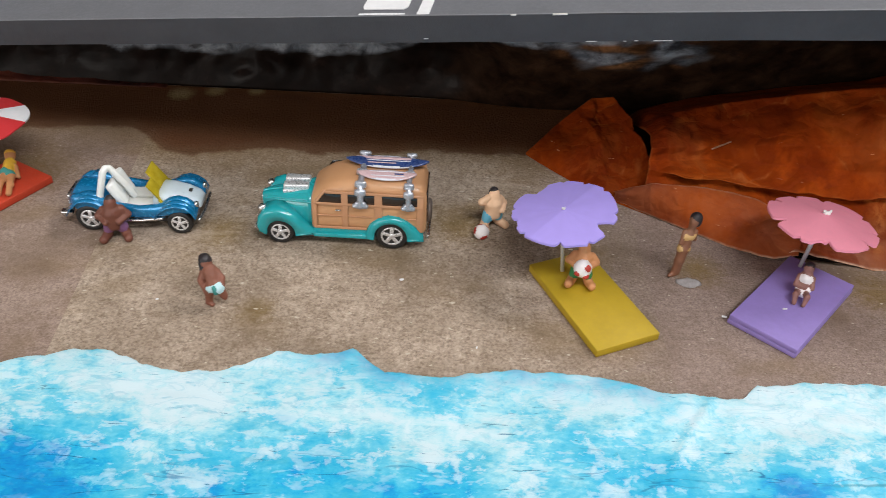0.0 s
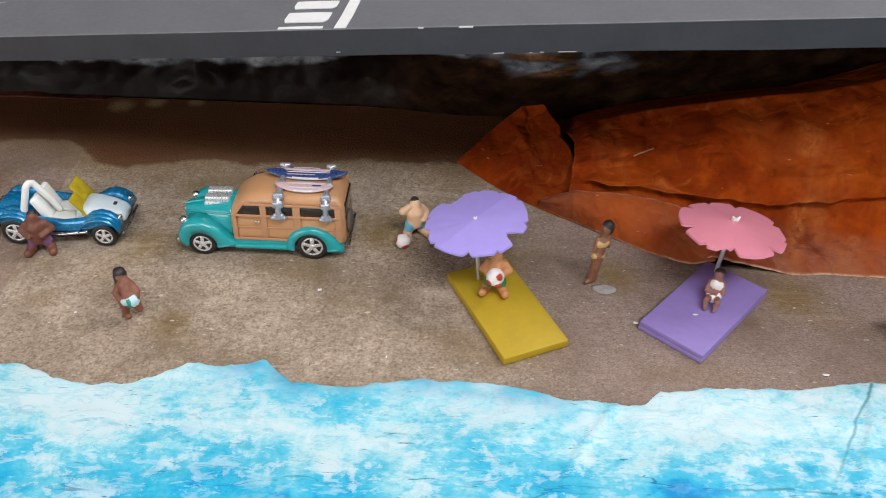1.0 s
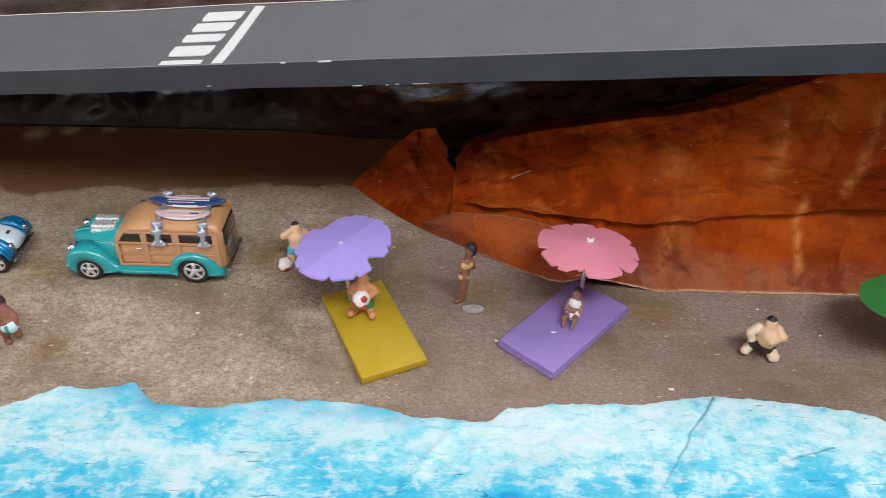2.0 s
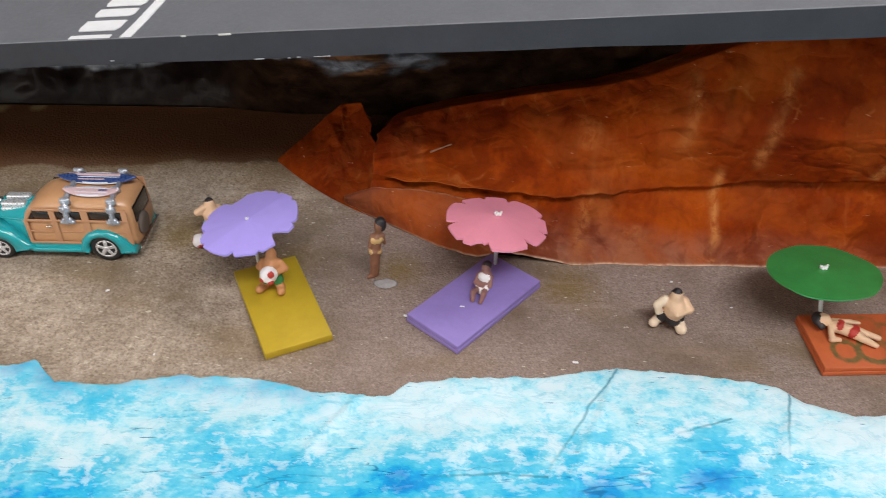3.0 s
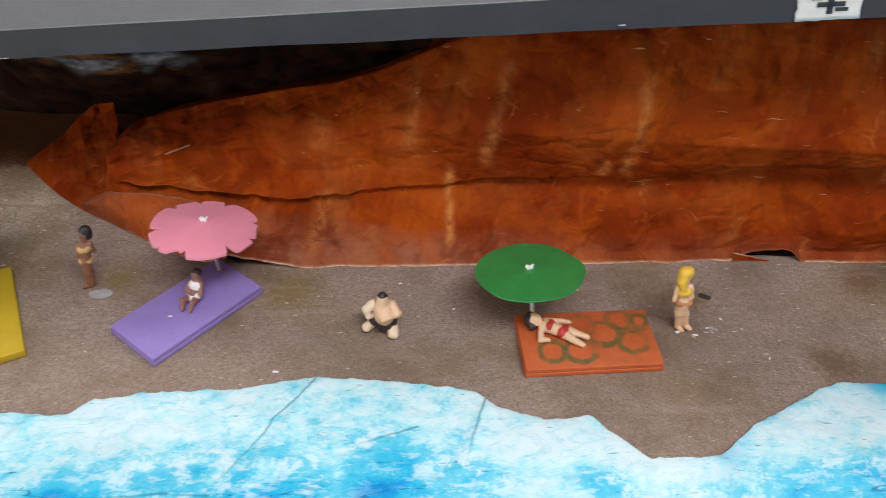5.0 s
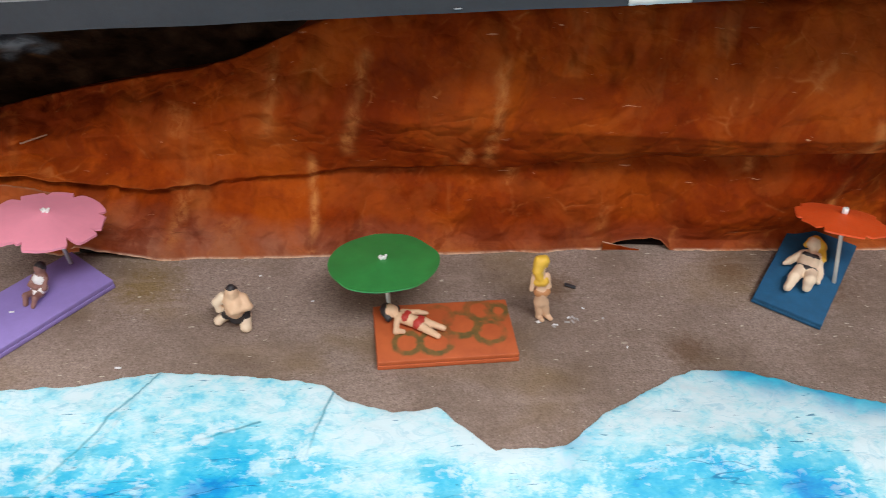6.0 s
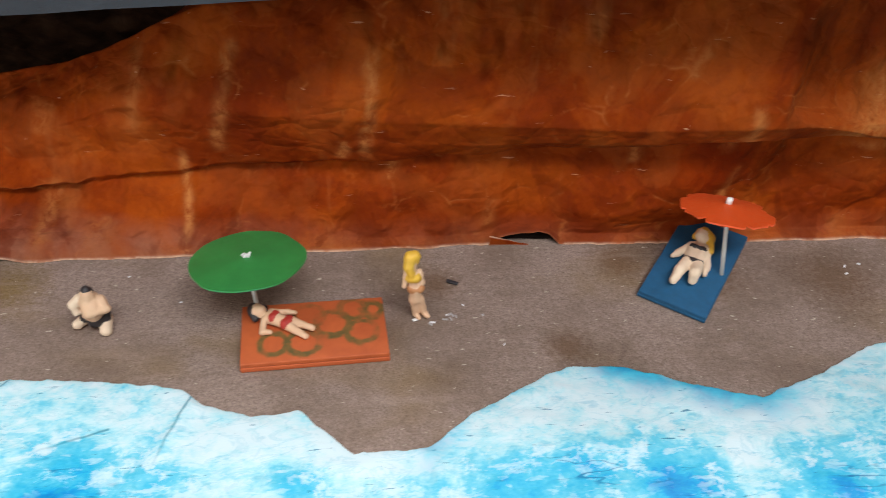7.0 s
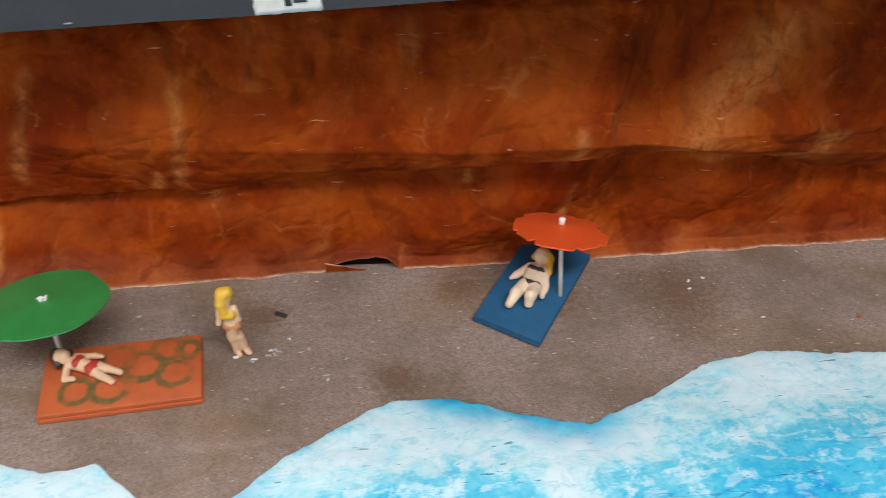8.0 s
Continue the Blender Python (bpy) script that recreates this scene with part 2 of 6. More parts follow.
    fl = noise_node(nt, coords(nt, (0.6, 1.3, 1)), 420, 2, 0.5)
    col = mix(nt, ramp(nt, fl, [(flecks, grey(0)), (flecks + 0.03, grey(0.75))]), col, (0.62, 0.55, 0.44))
    # the dark brown strip along the rear of the beach, with its uneven front edge
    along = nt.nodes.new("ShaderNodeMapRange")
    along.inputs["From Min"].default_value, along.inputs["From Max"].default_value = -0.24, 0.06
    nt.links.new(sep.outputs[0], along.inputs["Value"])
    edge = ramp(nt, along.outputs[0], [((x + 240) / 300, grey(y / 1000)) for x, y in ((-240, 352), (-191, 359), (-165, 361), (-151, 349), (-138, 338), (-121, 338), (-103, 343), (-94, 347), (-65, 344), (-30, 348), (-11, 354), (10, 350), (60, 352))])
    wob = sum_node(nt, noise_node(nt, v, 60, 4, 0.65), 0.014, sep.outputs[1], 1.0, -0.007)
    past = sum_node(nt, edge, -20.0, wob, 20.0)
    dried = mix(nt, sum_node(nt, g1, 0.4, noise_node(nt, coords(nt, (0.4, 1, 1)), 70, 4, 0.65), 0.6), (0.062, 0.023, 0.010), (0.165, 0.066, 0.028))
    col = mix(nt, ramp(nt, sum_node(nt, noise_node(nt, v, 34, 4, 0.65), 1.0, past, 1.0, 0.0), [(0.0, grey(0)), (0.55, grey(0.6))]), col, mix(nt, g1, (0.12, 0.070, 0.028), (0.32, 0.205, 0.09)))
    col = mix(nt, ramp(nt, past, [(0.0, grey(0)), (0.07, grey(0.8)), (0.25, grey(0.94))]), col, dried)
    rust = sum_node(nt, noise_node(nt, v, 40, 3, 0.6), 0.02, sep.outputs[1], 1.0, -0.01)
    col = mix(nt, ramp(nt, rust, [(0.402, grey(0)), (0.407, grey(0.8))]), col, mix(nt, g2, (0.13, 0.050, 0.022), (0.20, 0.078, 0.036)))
    # bare pale corner and rear edge of the warm sheet
    if fade:
        for sx, sy, rr in ((-0.150, 0.401, 0.0075), (-0.132, 0.406, 0.006), (-0.110, 0.408, 0.005)):
            dv = nt.nodes.new("ShaderNodeVectorMath")
            dv.operation = "DISTANCE"
            nt.links.new(v, dv.inputs[0])
            dv.inputs[1].default_value = (sx, sy, 0)
            spread = sum_node(nt, g2, rr, dv.outputs["Value"])
            lo_hi = nt.nodes.new("ShaderNodeMapRange")
            lo_hi.inputs["From Min"].default_value, lo_hi.inputs["From Max"].default_value = rr * 1.7, rr * 0.9
            nt.links.new(spread, lo_hi.inputs["Value"])
            col = mix(nt, lo_hi.outputs[0], col, mix(nt, g1, (0.20, 0.13, 0.06), (0.42, 0.30, 0.15)))
    nt.links.new(col, bs.inputs["Base Color"])
    bs.inputs["Roughness"].default_value = 0.95
    bs.inputs["Specular IOR Level"].default_value = 0.06
    bump(nt, bs, sum_node(nt, grit.outputs["Distance"], -0.7, g1, 0.8), 0.35 + 0.6 * coarse, 0.0009)
    return m


def rock_mat(name, dark, mid, light, pale, rough=0.6, relief=0.3, spec=0.22):
    """Crushed craft paper brushed with several coats of paint, worn pale on the folds."""
    m, nt, bs = node_mat(name)
    v = coords(nt)
    a = noise_node(nt, v, 24, 6, 0.66, 0.25)
    col = ramp(nt, a, [(0.34, dark), (0.5, mid), (0.64, light)])
    b = noise_node(nt, v, 150, 5, 0.7)
    streak = noise_node(nt, coords(nt, (1, 0.35, 0.3)), 48, 4, 0.55, 0.35)
    col = mix(nt, ramp(nt, streak, [(0.62, grey(0)), (0.74, grey(0.35))]), col, pale)
    col = mix(nt, ramp(nt, b, [(0.32, grey(0.3)), (0.5, grey(0))]), col, dark)
    # places where the paint is worn through to the paper
    wear = nt.nodes.new("ShaderNodeAttribute")
    wear.attribute_name = "worn"
    wm = nt.nodes.new("ShaderNodeMath")
    wm.operation = "MULTIPLY"
    nt.links.new(wear.outputs["Fac"], wm.inputs[0])
    nt.links.new(ramp(nt, noise_node(nt, coords(nt, (1, 1, 0.6)), 190, 5, 0.75, 0.6), [(0.38, grey(0.12)), (0.58, grey(0.95))]), wm.inputs[1])
    col = mix(nt, wm.outputs[0], col, pale)
    # dusty, rubbed lower folds
    dust = nt.nodes.new("ShaderNodeAttribute")
    dust.attribute_name = "dusty"
    dm = nt.nodes.new("ShaderNodeMath")
    dm.operation = "MULTIPLY"
    nt.links.new(dust.outputs["Fac"], dm.inputs[0])
    nt.links.new(ramp(nt, noise_node(nt, v, 40, 5, 0.65, 0.5), [(0.35, grey(0.25)), (0.6, grey(1))]), dm.inputs[1])
    col = mix(nt, dm.outputs[0], col, mix(nt, b, (0.19, 0.065, 0.033), (0.43, 0.20, 0.125)))
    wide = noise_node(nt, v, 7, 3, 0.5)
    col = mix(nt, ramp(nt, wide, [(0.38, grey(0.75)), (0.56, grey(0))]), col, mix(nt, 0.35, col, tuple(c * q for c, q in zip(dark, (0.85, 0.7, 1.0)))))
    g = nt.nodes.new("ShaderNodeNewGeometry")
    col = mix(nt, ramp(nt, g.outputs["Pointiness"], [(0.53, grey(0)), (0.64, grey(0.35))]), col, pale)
    fl = noise_node(nt, coords(nt, (0.22, 1, 2.0)), 260, 3, 0.6)
    col = mix(nt, ramp(nt, fl, [(0.70, grey(0)), (0.74, grey(0.6))]), col, (0.55, 0.30, 0.17))
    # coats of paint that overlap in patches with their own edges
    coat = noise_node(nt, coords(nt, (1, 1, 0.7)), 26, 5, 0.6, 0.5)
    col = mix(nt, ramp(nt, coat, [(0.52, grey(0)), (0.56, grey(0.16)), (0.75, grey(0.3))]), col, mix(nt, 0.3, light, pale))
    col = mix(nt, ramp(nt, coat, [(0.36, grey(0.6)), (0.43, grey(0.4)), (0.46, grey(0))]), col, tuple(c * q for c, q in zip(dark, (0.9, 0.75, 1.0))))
    torn = nt.nodes.new("ShaderNodeAttribute")
    torn.attribute_name = "torn"
    col = mix(nt, times(nt, torn.outputs["Fac"], ramp(nt, noise_node(nt, v, 160, 4, 0.7), [(0.38, grey(0.25)), (0.58, grey(1))])), col, (0.62, 0.42, 0.30))
    nt.links.new(ramp(nt, b, [(0.3, grey(rough - 0.12)), (0.7, grey(rough + 0.2))]), bs.inputs["Roughness"])
    bs.inputs["Specular IOR Level"].default_value = spec
    # crisp creases of the crushed paper at two sizes
    nz = nt.nodes.new("ShaderNodeTexNoise")
    nz.inputs["Scale"].default_value = 38
    nz.inputs["Detail"].default_value = 3
    nt.links.new(v, nz.inputs["Vector"])
    wv = nt.nodes.new("ShaderNodeVectorMath")
    wv.operation = "MULTIPLY_ADD"
    nt.links.new(nz.outputs["Color"], wv.inputs[0])
    wv.inputs[1].default_value = (0.016, 0.016, 0.016)
    nt.links.new(coords(nt, (0.8, 1, 1.1)), wv.inputs[2])
    lines = []
    for size in (62, 150):
        cell = nt.nodes.new("ShaderNodeTexVoronoi")
        cell.feature = "DISTANCE_TO_EDGE"
        cell.inputs["Scale"].default_value = size
        nt.links.new(wv.outputs[0], cell.inputs["Vector"])
        lines.append(cell.outputs["Distance"])
    rub = times(nt, ramp(nt, lines[0], [(0.0, grey(0.75)), (0.045, grey(0))]), ramp(nt, noise_node(nt, v, 75, 4, 0.7), [(0.54, grey(0)), (0.70, grey(0.4))]))
    nt.links.new(mix(nt, rub, col, pale), bs.inputs["Base Color"])
    tops = sum_node(nt, ramp(nt, lines[0], [(0.0, grey(0)), (0.16, grey(0.8)), (0.5, grey(1))]), 1.0, ramp(nt, lines[1], [(0.0, grey(0)), (0.25, grey(1))]), 0.35)
    bump(nt, bs, sum_node(nt, b, 0.5, tops), relief, 0.0026)
    return m


def sea_mat():
    """Printed and painted paper sea: cyan water, deeper patches, dabbed white foam."""
    m, nt, bs = node_mat("sea_paint")
    v = coords(nt)
    at = nt.nodes.new("ShaderNodeAttribute")
    at.attribute_name = "depth"
    big = noise_node(nt, coords(nt, (1, 1.2, 1)), 42, 5, 0.62, 0.5)
    dab = noise_node(nt, coords(nt, (1, 1.15, 1)), 125, 5, 0.68, 0.35)
    fine = noise_node(nt, coords(nt, (0.8, 1.5, 1)), 420, 4, 0.7, 0.5)
    tone = sum_node(nt, big, 0.75, at.outputs["Fac"], 1.0, -0.355)
    tone = sum_node(nt, dab, 0.78, tone, 1.0, -0.37)
    tone = sum_node(nt, fine, 0.32, tone, 1.0, -0.15)
    col = ramp(nt, tone, [(0.0, (0.59, 0.74, 0.80)), (0.12, (0.46, 0.70, 0.77)), (0.22, (0.34, 0.66, 0.76)), (0.34, (0.15, 0.55, 0.72)), (0.48, (0.065, 0.47, 0.69)), (0.60, (0.025, 0.41, 0.67)), (0.70, (0.008, 0.30, 0.64)), (0.90, (0.006, 0.22, 0.57))])
    # loose dabs of white that stand alone on the blue
    spot = noise_node(nt, coords(nt, (1, 1.1, 1)), 88, 6, 0.7, 0.2)
    near = ramp(nt, at.outputs["Fac"], [(0.30, grey(1)), (0.62, grey(0.25)), (0.8, grey(0))])
    col = mix(nt, times(nt, ramp(nt, spot, [(0.545, grey(0)), (0.57, grey(0.5)), (0.65, grey(0.92))]), near), col, (0.60, 0.74, 0.80))
    # small hard-edged flecks: white foam clumps and teal gaps between them
    clump = noise_node(nt, coords(nt, (0.6, 1.5, 1)), 175, 4, 0.6, 0.3)
    col = mix(nt, times(nt, ramp(nt, clump, [(0.55, grey(0)), (0.575, grey(0.4)), (0.66, grey(0.65))]), near), col, (0.60, 0.74, 0.80))
    col = mix(nt, ramp(nt, clump, [(0.30, grey(0.6)), (0.37, grey(0.35)), (0.39, grey(0))]), col, mix(nt, 0.6, col, (0.03, 0.40, 0.58)))
    # thin teal veins in the pale foam
    vein = noise_node(nt, coords(nt, (0.7, 1.3, 1)), 70, 5, 0.6, 1.2)
    col = mix(nt, ramp(nt, vein, [(0.47, grey(0)), (0.5, grey(0.42)), (0.53, grey(0))]), col, mix(nt, 0.55, col, (0.03, 0.42, 0.58)))
    # long dark ripple strokes out on the water
    rip = noise_node(nt, coords(nt, (0.34, 1.9, 1)), 62, 3, 0.5, 0.25)
    some = ramp(nt, noise_node(nt, coords(nt, (0.7, 1.5, 1)), 52, 3, 0.6), [(0.50, grey(0)), (0.58, grey(1))])
    out = ramp(nt, at.outputs["Fac"], [(0.30, grey(0)), (0.50, grey(1))])
    col = mix(nt, times(nt, ramp(nt, rip, [(0.482, grey(0)), (0.490, grey(0.85)), (0.500, grey(0.85)), (0.508, grey(0))]), times(nt, out, some)), col, (0.006, 0.14, 0.34))
    dash = noise_node(nt, coords(nt, (0.3, 1.9, 1)), 330, 3, 0.6, 0.6)
    col = mix(nt, ramp(nt, dash, [(0.28, grey(0.8)), (0.325, grey(0))]), col, (0.01, 0.16, 0.30))
    a2 = nt.nodes.new("ShaderNodeAttribute")
    a2.attribute_name = "bare"
    col = mix(nt, a2.outputs["Fac"], col, ramp(nt, dab, [(0.35, (0.012, 0.30, 0.56)), (0.65, (0.05, 0.52, 0.72))]))
    # sharp folds and cracks in the paper, their shade painted on as dark teal lines
    for xa, ya, xb, yb in ((0.193, 0.211, 0.158, 0.155), (0.2555, 0.199, 0.246, 0.168), (0.162, 0.159, 0.147, 0.1595), (0.149, 0.160, 0.118, 0.158), (0.231, 0.186, 0.208, 0.178)):
        run = Vector((xb - xa, yb - ya, 0))
        side = Vector((-run.y, run.x, 0)).normalized()
        dots = []
        for axis, off in ((side, -side.dot(Vector((xa, ya, 0)))), (run / run.length_squared, -run.dot(Vector((xa, ya, 0))) / run.length_squared)):
            dot = nt.nodes.new("ShaderNodeVectorMath")
            dot.operation = "DOT_PRODUCT"
            nt.links.new(v, dot.inputs[0])
            dot.inputs[1].default_value = axis
            ad = nt.nodes.new("ShaderNodeMath")
            ad.operation = "ADD"
            nt.links.new(dot.outputs["Value"], ad.inputs[0])
            ad.inputs[1].default_value = off
            dots.append(ad.outputs[0])
        wv = nt.nodes.new("ShaderNodeMath")
        wv.operation = "MULTIPLY_ADD"
        nt.links.new(noise_node(nt, v, 60, 3), wv.inputs[0])
        wv.inputs[1].default_value = 0.004
        nt.links.new(dots[0], wv.inputs[2])
        off = nt.nodes.new("ShaderNodeMath")
        off.operation = "SUBTRACT"
        nt.links.new(wv.outputs[0], off.inputs[0])
        off.inputs[1].default_value = 0.002
        ab = nt.nodes.new("ShaderNodeMath")
        ab.operation = "ABSOLUTE"
        nt.links.new(off.outputs[0], ab.inputs[0])
        line = nt.nodes.new("ShaderNodeMapRange")
        line.inputs["From Min"].default_value, line.inputs["From Max"].default_value = 0.0007, 0.0002
        nt.links.new(ab.outputs[0], line.inputs["Value"])
        keep = nt.nodes.new("ShaderNodeMath")
        keep.operation = "MULTIPLY"
        nt.links.new(line.outputs[0], keep.inputs[0])
        nt.links.new(ramp(nt, dots[1], [(0.0, grey(0)), (0.03, grey(0.75)), (0.6, grey(0.5)), (1.0, grey(0))]), keep.inputs[1])
        col = mix(nt, keep.outputs[0], col, (0.02, 0.20, 0.30))
    nt.links.new(col, bs.inputs["Base Color"])
    bs.inputs["Roughness"].default_value = 0.45
    bs.inputs["Specular IOR Level"].default_value = 0.18
    bump(nt, bs, sum_node(nt, clump, 0.4, sum_node(nt, rip, 0.6, dab, 0.6)), 0.3, 0.0010)
    return m


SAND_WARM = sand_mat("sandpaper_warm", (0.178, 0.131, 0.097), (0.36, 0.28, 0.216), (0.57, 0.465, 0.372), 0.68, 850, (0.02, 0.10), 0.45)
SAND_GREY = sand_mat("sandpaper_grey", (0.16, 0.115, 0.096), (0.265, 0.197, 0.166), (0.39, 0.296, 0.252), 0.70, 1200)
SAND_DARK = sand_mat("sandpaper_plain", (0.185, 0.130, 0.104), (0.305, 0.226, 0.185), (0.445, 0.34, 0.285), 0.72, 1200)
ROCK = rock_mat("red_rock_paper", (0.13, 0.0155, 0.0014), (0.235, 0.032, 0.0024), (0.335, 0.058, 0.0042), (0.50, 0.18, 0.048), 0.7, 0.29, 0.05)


def cave_mat():
    """Black paper; a blue-grey sheen is put into the colour of its folds, beside a rust-brown tone."""
    m, nt, bs = node_mat("black_rock_paper")
    v = coords(nt)
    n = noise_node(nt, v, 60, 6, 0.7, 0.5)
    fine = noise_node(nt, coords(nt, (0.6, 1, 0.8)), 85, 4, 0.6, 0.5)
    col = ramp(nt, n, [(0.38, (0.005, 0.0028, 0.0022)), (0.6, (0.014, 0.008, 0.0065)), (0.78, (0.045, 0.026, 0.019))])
    for nm, lo, hi in (("rust_tone", (0.08, 0.036, 0.016), (0.40, 0.19, 0.085)), ("blue_paint", (0.12, 0.135, 0.165), (0.47, 0.51, 0.57))):
        at = nt.nodes.new("ShaderNodeAttribute")
        at.attribute_name = nm
        mul = nt.nodes.new("ShaderNodeMath")
        mul.operation = "MULTIPLY"
        nt.links.new(at.outputs["Fac"], mul.inputs[0])
        nt.links.new(ramp(nt, fine, [(0.36, grey(0.25)), (0.5, grey(0.95))]), mul.inputs[1])
        col = mix(nt, mul.outputs[0], col, ramp(nt, n, [(0.38, lo), (0.62, hi)]))
    nt.links.new(col, bs.inputs["Base Color"])
    nt.links.new(ramp(nt, fine, [(0.3, grey(0.3)), (0.7, grey(0.6))]), bs.inputs["Roughness"])
    bs.inputs["Specular IOR Level"].default_value = 0.1
    bump(nt, bs, fine, 0.3, 0.002)
    return m


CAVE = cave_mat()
MAROON = rock_mat("maroon_rock_paper", (0.03, 0.006, 0.004), (0.07, 0.014, 0.009), (0.11, 0.026, 0.014), (0.2, 0.08, 0.05))
SEA = sea_mat()
ROAD_TOP = plain("road_grey_paint", (0.135, 0.140, 0.158), 0.55, 0.10, 60, relief=0.0002)
ROAD_SIDE = plain("road_side_paint", (0.036, 0.034, 0.039), 0.65, 0.2, 40, relief=0.0003)
WORNEDGE = plain("worn_grey_edge", (0.34, 0.34, 0.36), 0.6, 0.3, 150)
RIM_LINE = plain("rubbed_rim_paint", (0.20, 0.20, 0.215), 0.6, 0.35, 60)
WHITE = plain("white_paint", (0.80, 0.80, 0.82), 0.5, 0.06, 200)
PAPER_EDGE = plain("torn_paper_edge", (0.7, 0.66, 0.62), 0.8, 0.12, 300)
HILL = rock_mat("dark_hill_paper", (0.03, 0.02, 0.016), (0.055, 0.038, 0.032), (0.085, 0.06, 0.052), (0.2, 0.16, 0.14))
WALLPAINT = plain("wall_paint", (0.62, 0.61, 0.58), 0.85, 0.05, 3)
TABLE = plain("table_board", (0.23, 0.15, 0.09), 0.6, 0.2, 20)

# ---------------------------------------------------------------- room, table
def slab(name, x0, x1, y0, y1, z0, z1, mat, label, category=""):
    bm = bmesh.new()
    box(bm, x0, x1, y0, y1, z0, z1)
    return tagged(link_mesh(name, bm, mat, smooth=False), label, category or name.split("_")[0], kind="structure")


slab("floor", -2600, 3000, -2200, 2600, -800, -750, TABLE, "brown wooden floor of the room", "floor")
slab("ceiling", -2600, 3000, -2200, 2600, 1900, 1950, WALLPAINT, "plain pale ceiling above the table", "ceiling")
slab("wall_north", -2600, 3000, 2600, 2660, -750, 1900, WALLPAINT, "plain pale wall behind the display", "wall")
slab("wall_south", -2600, 3000, -2260, -2200, -750, 1900, WALLPAINT, "plain pale wall across the room", "wall")
slab("wall_west", -2660, -2600, -2200, 2600, -750, 1900, WALLPAINT, "plain pale wall beside the table", "wall")
slab("wall_east", 3000, 3060, -2200, 2600, -750, 1900, WALLPAINT, "plain pale wall at the far side", "wall")
slab("table", -700, 1200, -140, 760, -770, -1.5, TABLE, "brown display table under the model beach", "table")

# ---------------------------------------------------------------- beach: sandpaper sheets
ground = thing("ground", 0, 0, 0)
tagged(ground, "gritty grey-brown sandpaper beach of butted sheets", "beach", kind="structure")


def sand_sheet(near0, near1, far0, far1, z, mat, label):
    def fn(u, v):
        y = 120 + 290 * v
        x = (near0 + (near1 - near0) * u) * (1 - v) + (far0 + (far1 - far0) * u) * v
        return (x, y + 1.2 * noise.noise(Vector((x / 30, 2, 7))) * (v > 0.99), z + 0.3 * noise.noise(Vector((x / 45, y / 45, 3))))

    bm = bmesh.new()
    sheet(bm, fn, 40, 24, -0.35)
    bmesh.ops.recalc_face_normals(bm, faces=bm.faces)
    part("sandpaper_sheet", bm, mat, ground, label, smooth=False)


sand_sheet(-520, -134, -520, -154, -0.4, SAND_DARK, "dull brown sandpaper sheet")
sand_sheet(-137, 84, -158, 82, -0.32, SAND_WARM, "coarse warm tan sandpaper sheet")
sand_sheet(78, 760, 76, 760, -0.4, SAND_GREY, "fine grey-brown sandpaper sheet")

# ---------------------------------------------------------------- sea
SHORE_X = (-520, -260, -156, -132, -119, -107, -92, -77, -60, -46, -33, -21, 0, 24, 46, 66, 77, 105, 113, 165, 192, 219, 252, 259, 276, 293, 310, 334, 352, 388, 407, 420, 433, 457, 484, 508, 535, 640, 760)
SHORE_Y = (198, 196, 193.5, 203, 202.5, 196.5, 194, 196, 206, 206, 210, 198.5, 197, 202.5, 203, 199, 194.5, 193.8, 201.5, 204.8, 210.2, 207.5, 201.3, 195, 188, 189, 170, 170, 184, 202.7, 202.4, 198, 190.6, 184.5, 193.5, 205.3, 209, 196, 205)


def sea_fn(u, v):
    x = -520 + 1280 * u
    edge = lerp_at(x, SHORE_X, SHORE_Y) + 1.1 * noise.noise(Vector((x / 6, 0, 4))) + 0.5 * noise.noise(Vector((x / 2.2, 5, 4)))
    w = v ** 1.5
    y = edge + (-120 - edge) * w
    d = edge - y
    lift = 1.0 + 0.8 * (0.5 + noise.noise(Vector((x / 25, y / 30, 1)))) + 0.8 * facet(x * 0.6, y, 13, 21) + 0.35 * facet(x * 0.6, y, 5, 31)
    for x0, lean, reach in ((191, 0.5, 90), (256, 0.42, 60), (330, -0.3, 40), (92, 0.6, 70)):
        q = x - x0 + lean * d + 2.5 * noise.noise(Vector((d / 14, x0, 3)))
        lift += (1.3 * math.exp(-((q - 2.2) / 2.4) ** 2) - 0.9 * math.exp(-(q / 1.0) ** 2)) * min(1, d / 3) * max(0.0, 1 - d / reach)
    return (x, y, max(0.9, lift) - 0.3 * math.exp(-d / 1.5))


bm = bmesh.new()
sheet(bm, sea_fn, 900, 110, -0.5)
bmesh.ops.recalc_face_normals(bm, faces=bm.faces)
sea = link_mesh("water", bm, SEA)
# patches of bluer and of whiter water: x, y, reach along, reach out, strength
BLUER = ((-131, 150, 18, 16, 0.34), (-110, 142, 10, 8, 0.25), (-5, 188, 15, 10, 0.20), (-17, 150, 22, 6, 0.16), (67, 165, 20, 9, 0.10), (111, 157, 13, 8, 0.34), (180, 154, 12, 6, 0.26),
         (218, 160, 11, 6, 0.34), (220, 174, 15, 8, 0.13), (292, 160, 9, 6, 0.22), (354, 157, 26, 9, 0.16), (412, 150, 9, 7, 0.34), (469, 146, 8, 10, 0.3), (379, 160, 22, 8, 0.10), (525, 150, 44, 18, 0.14), (-67, 152, 26, 8, 0.06), (-250, 165, 90, 25, 0.15))
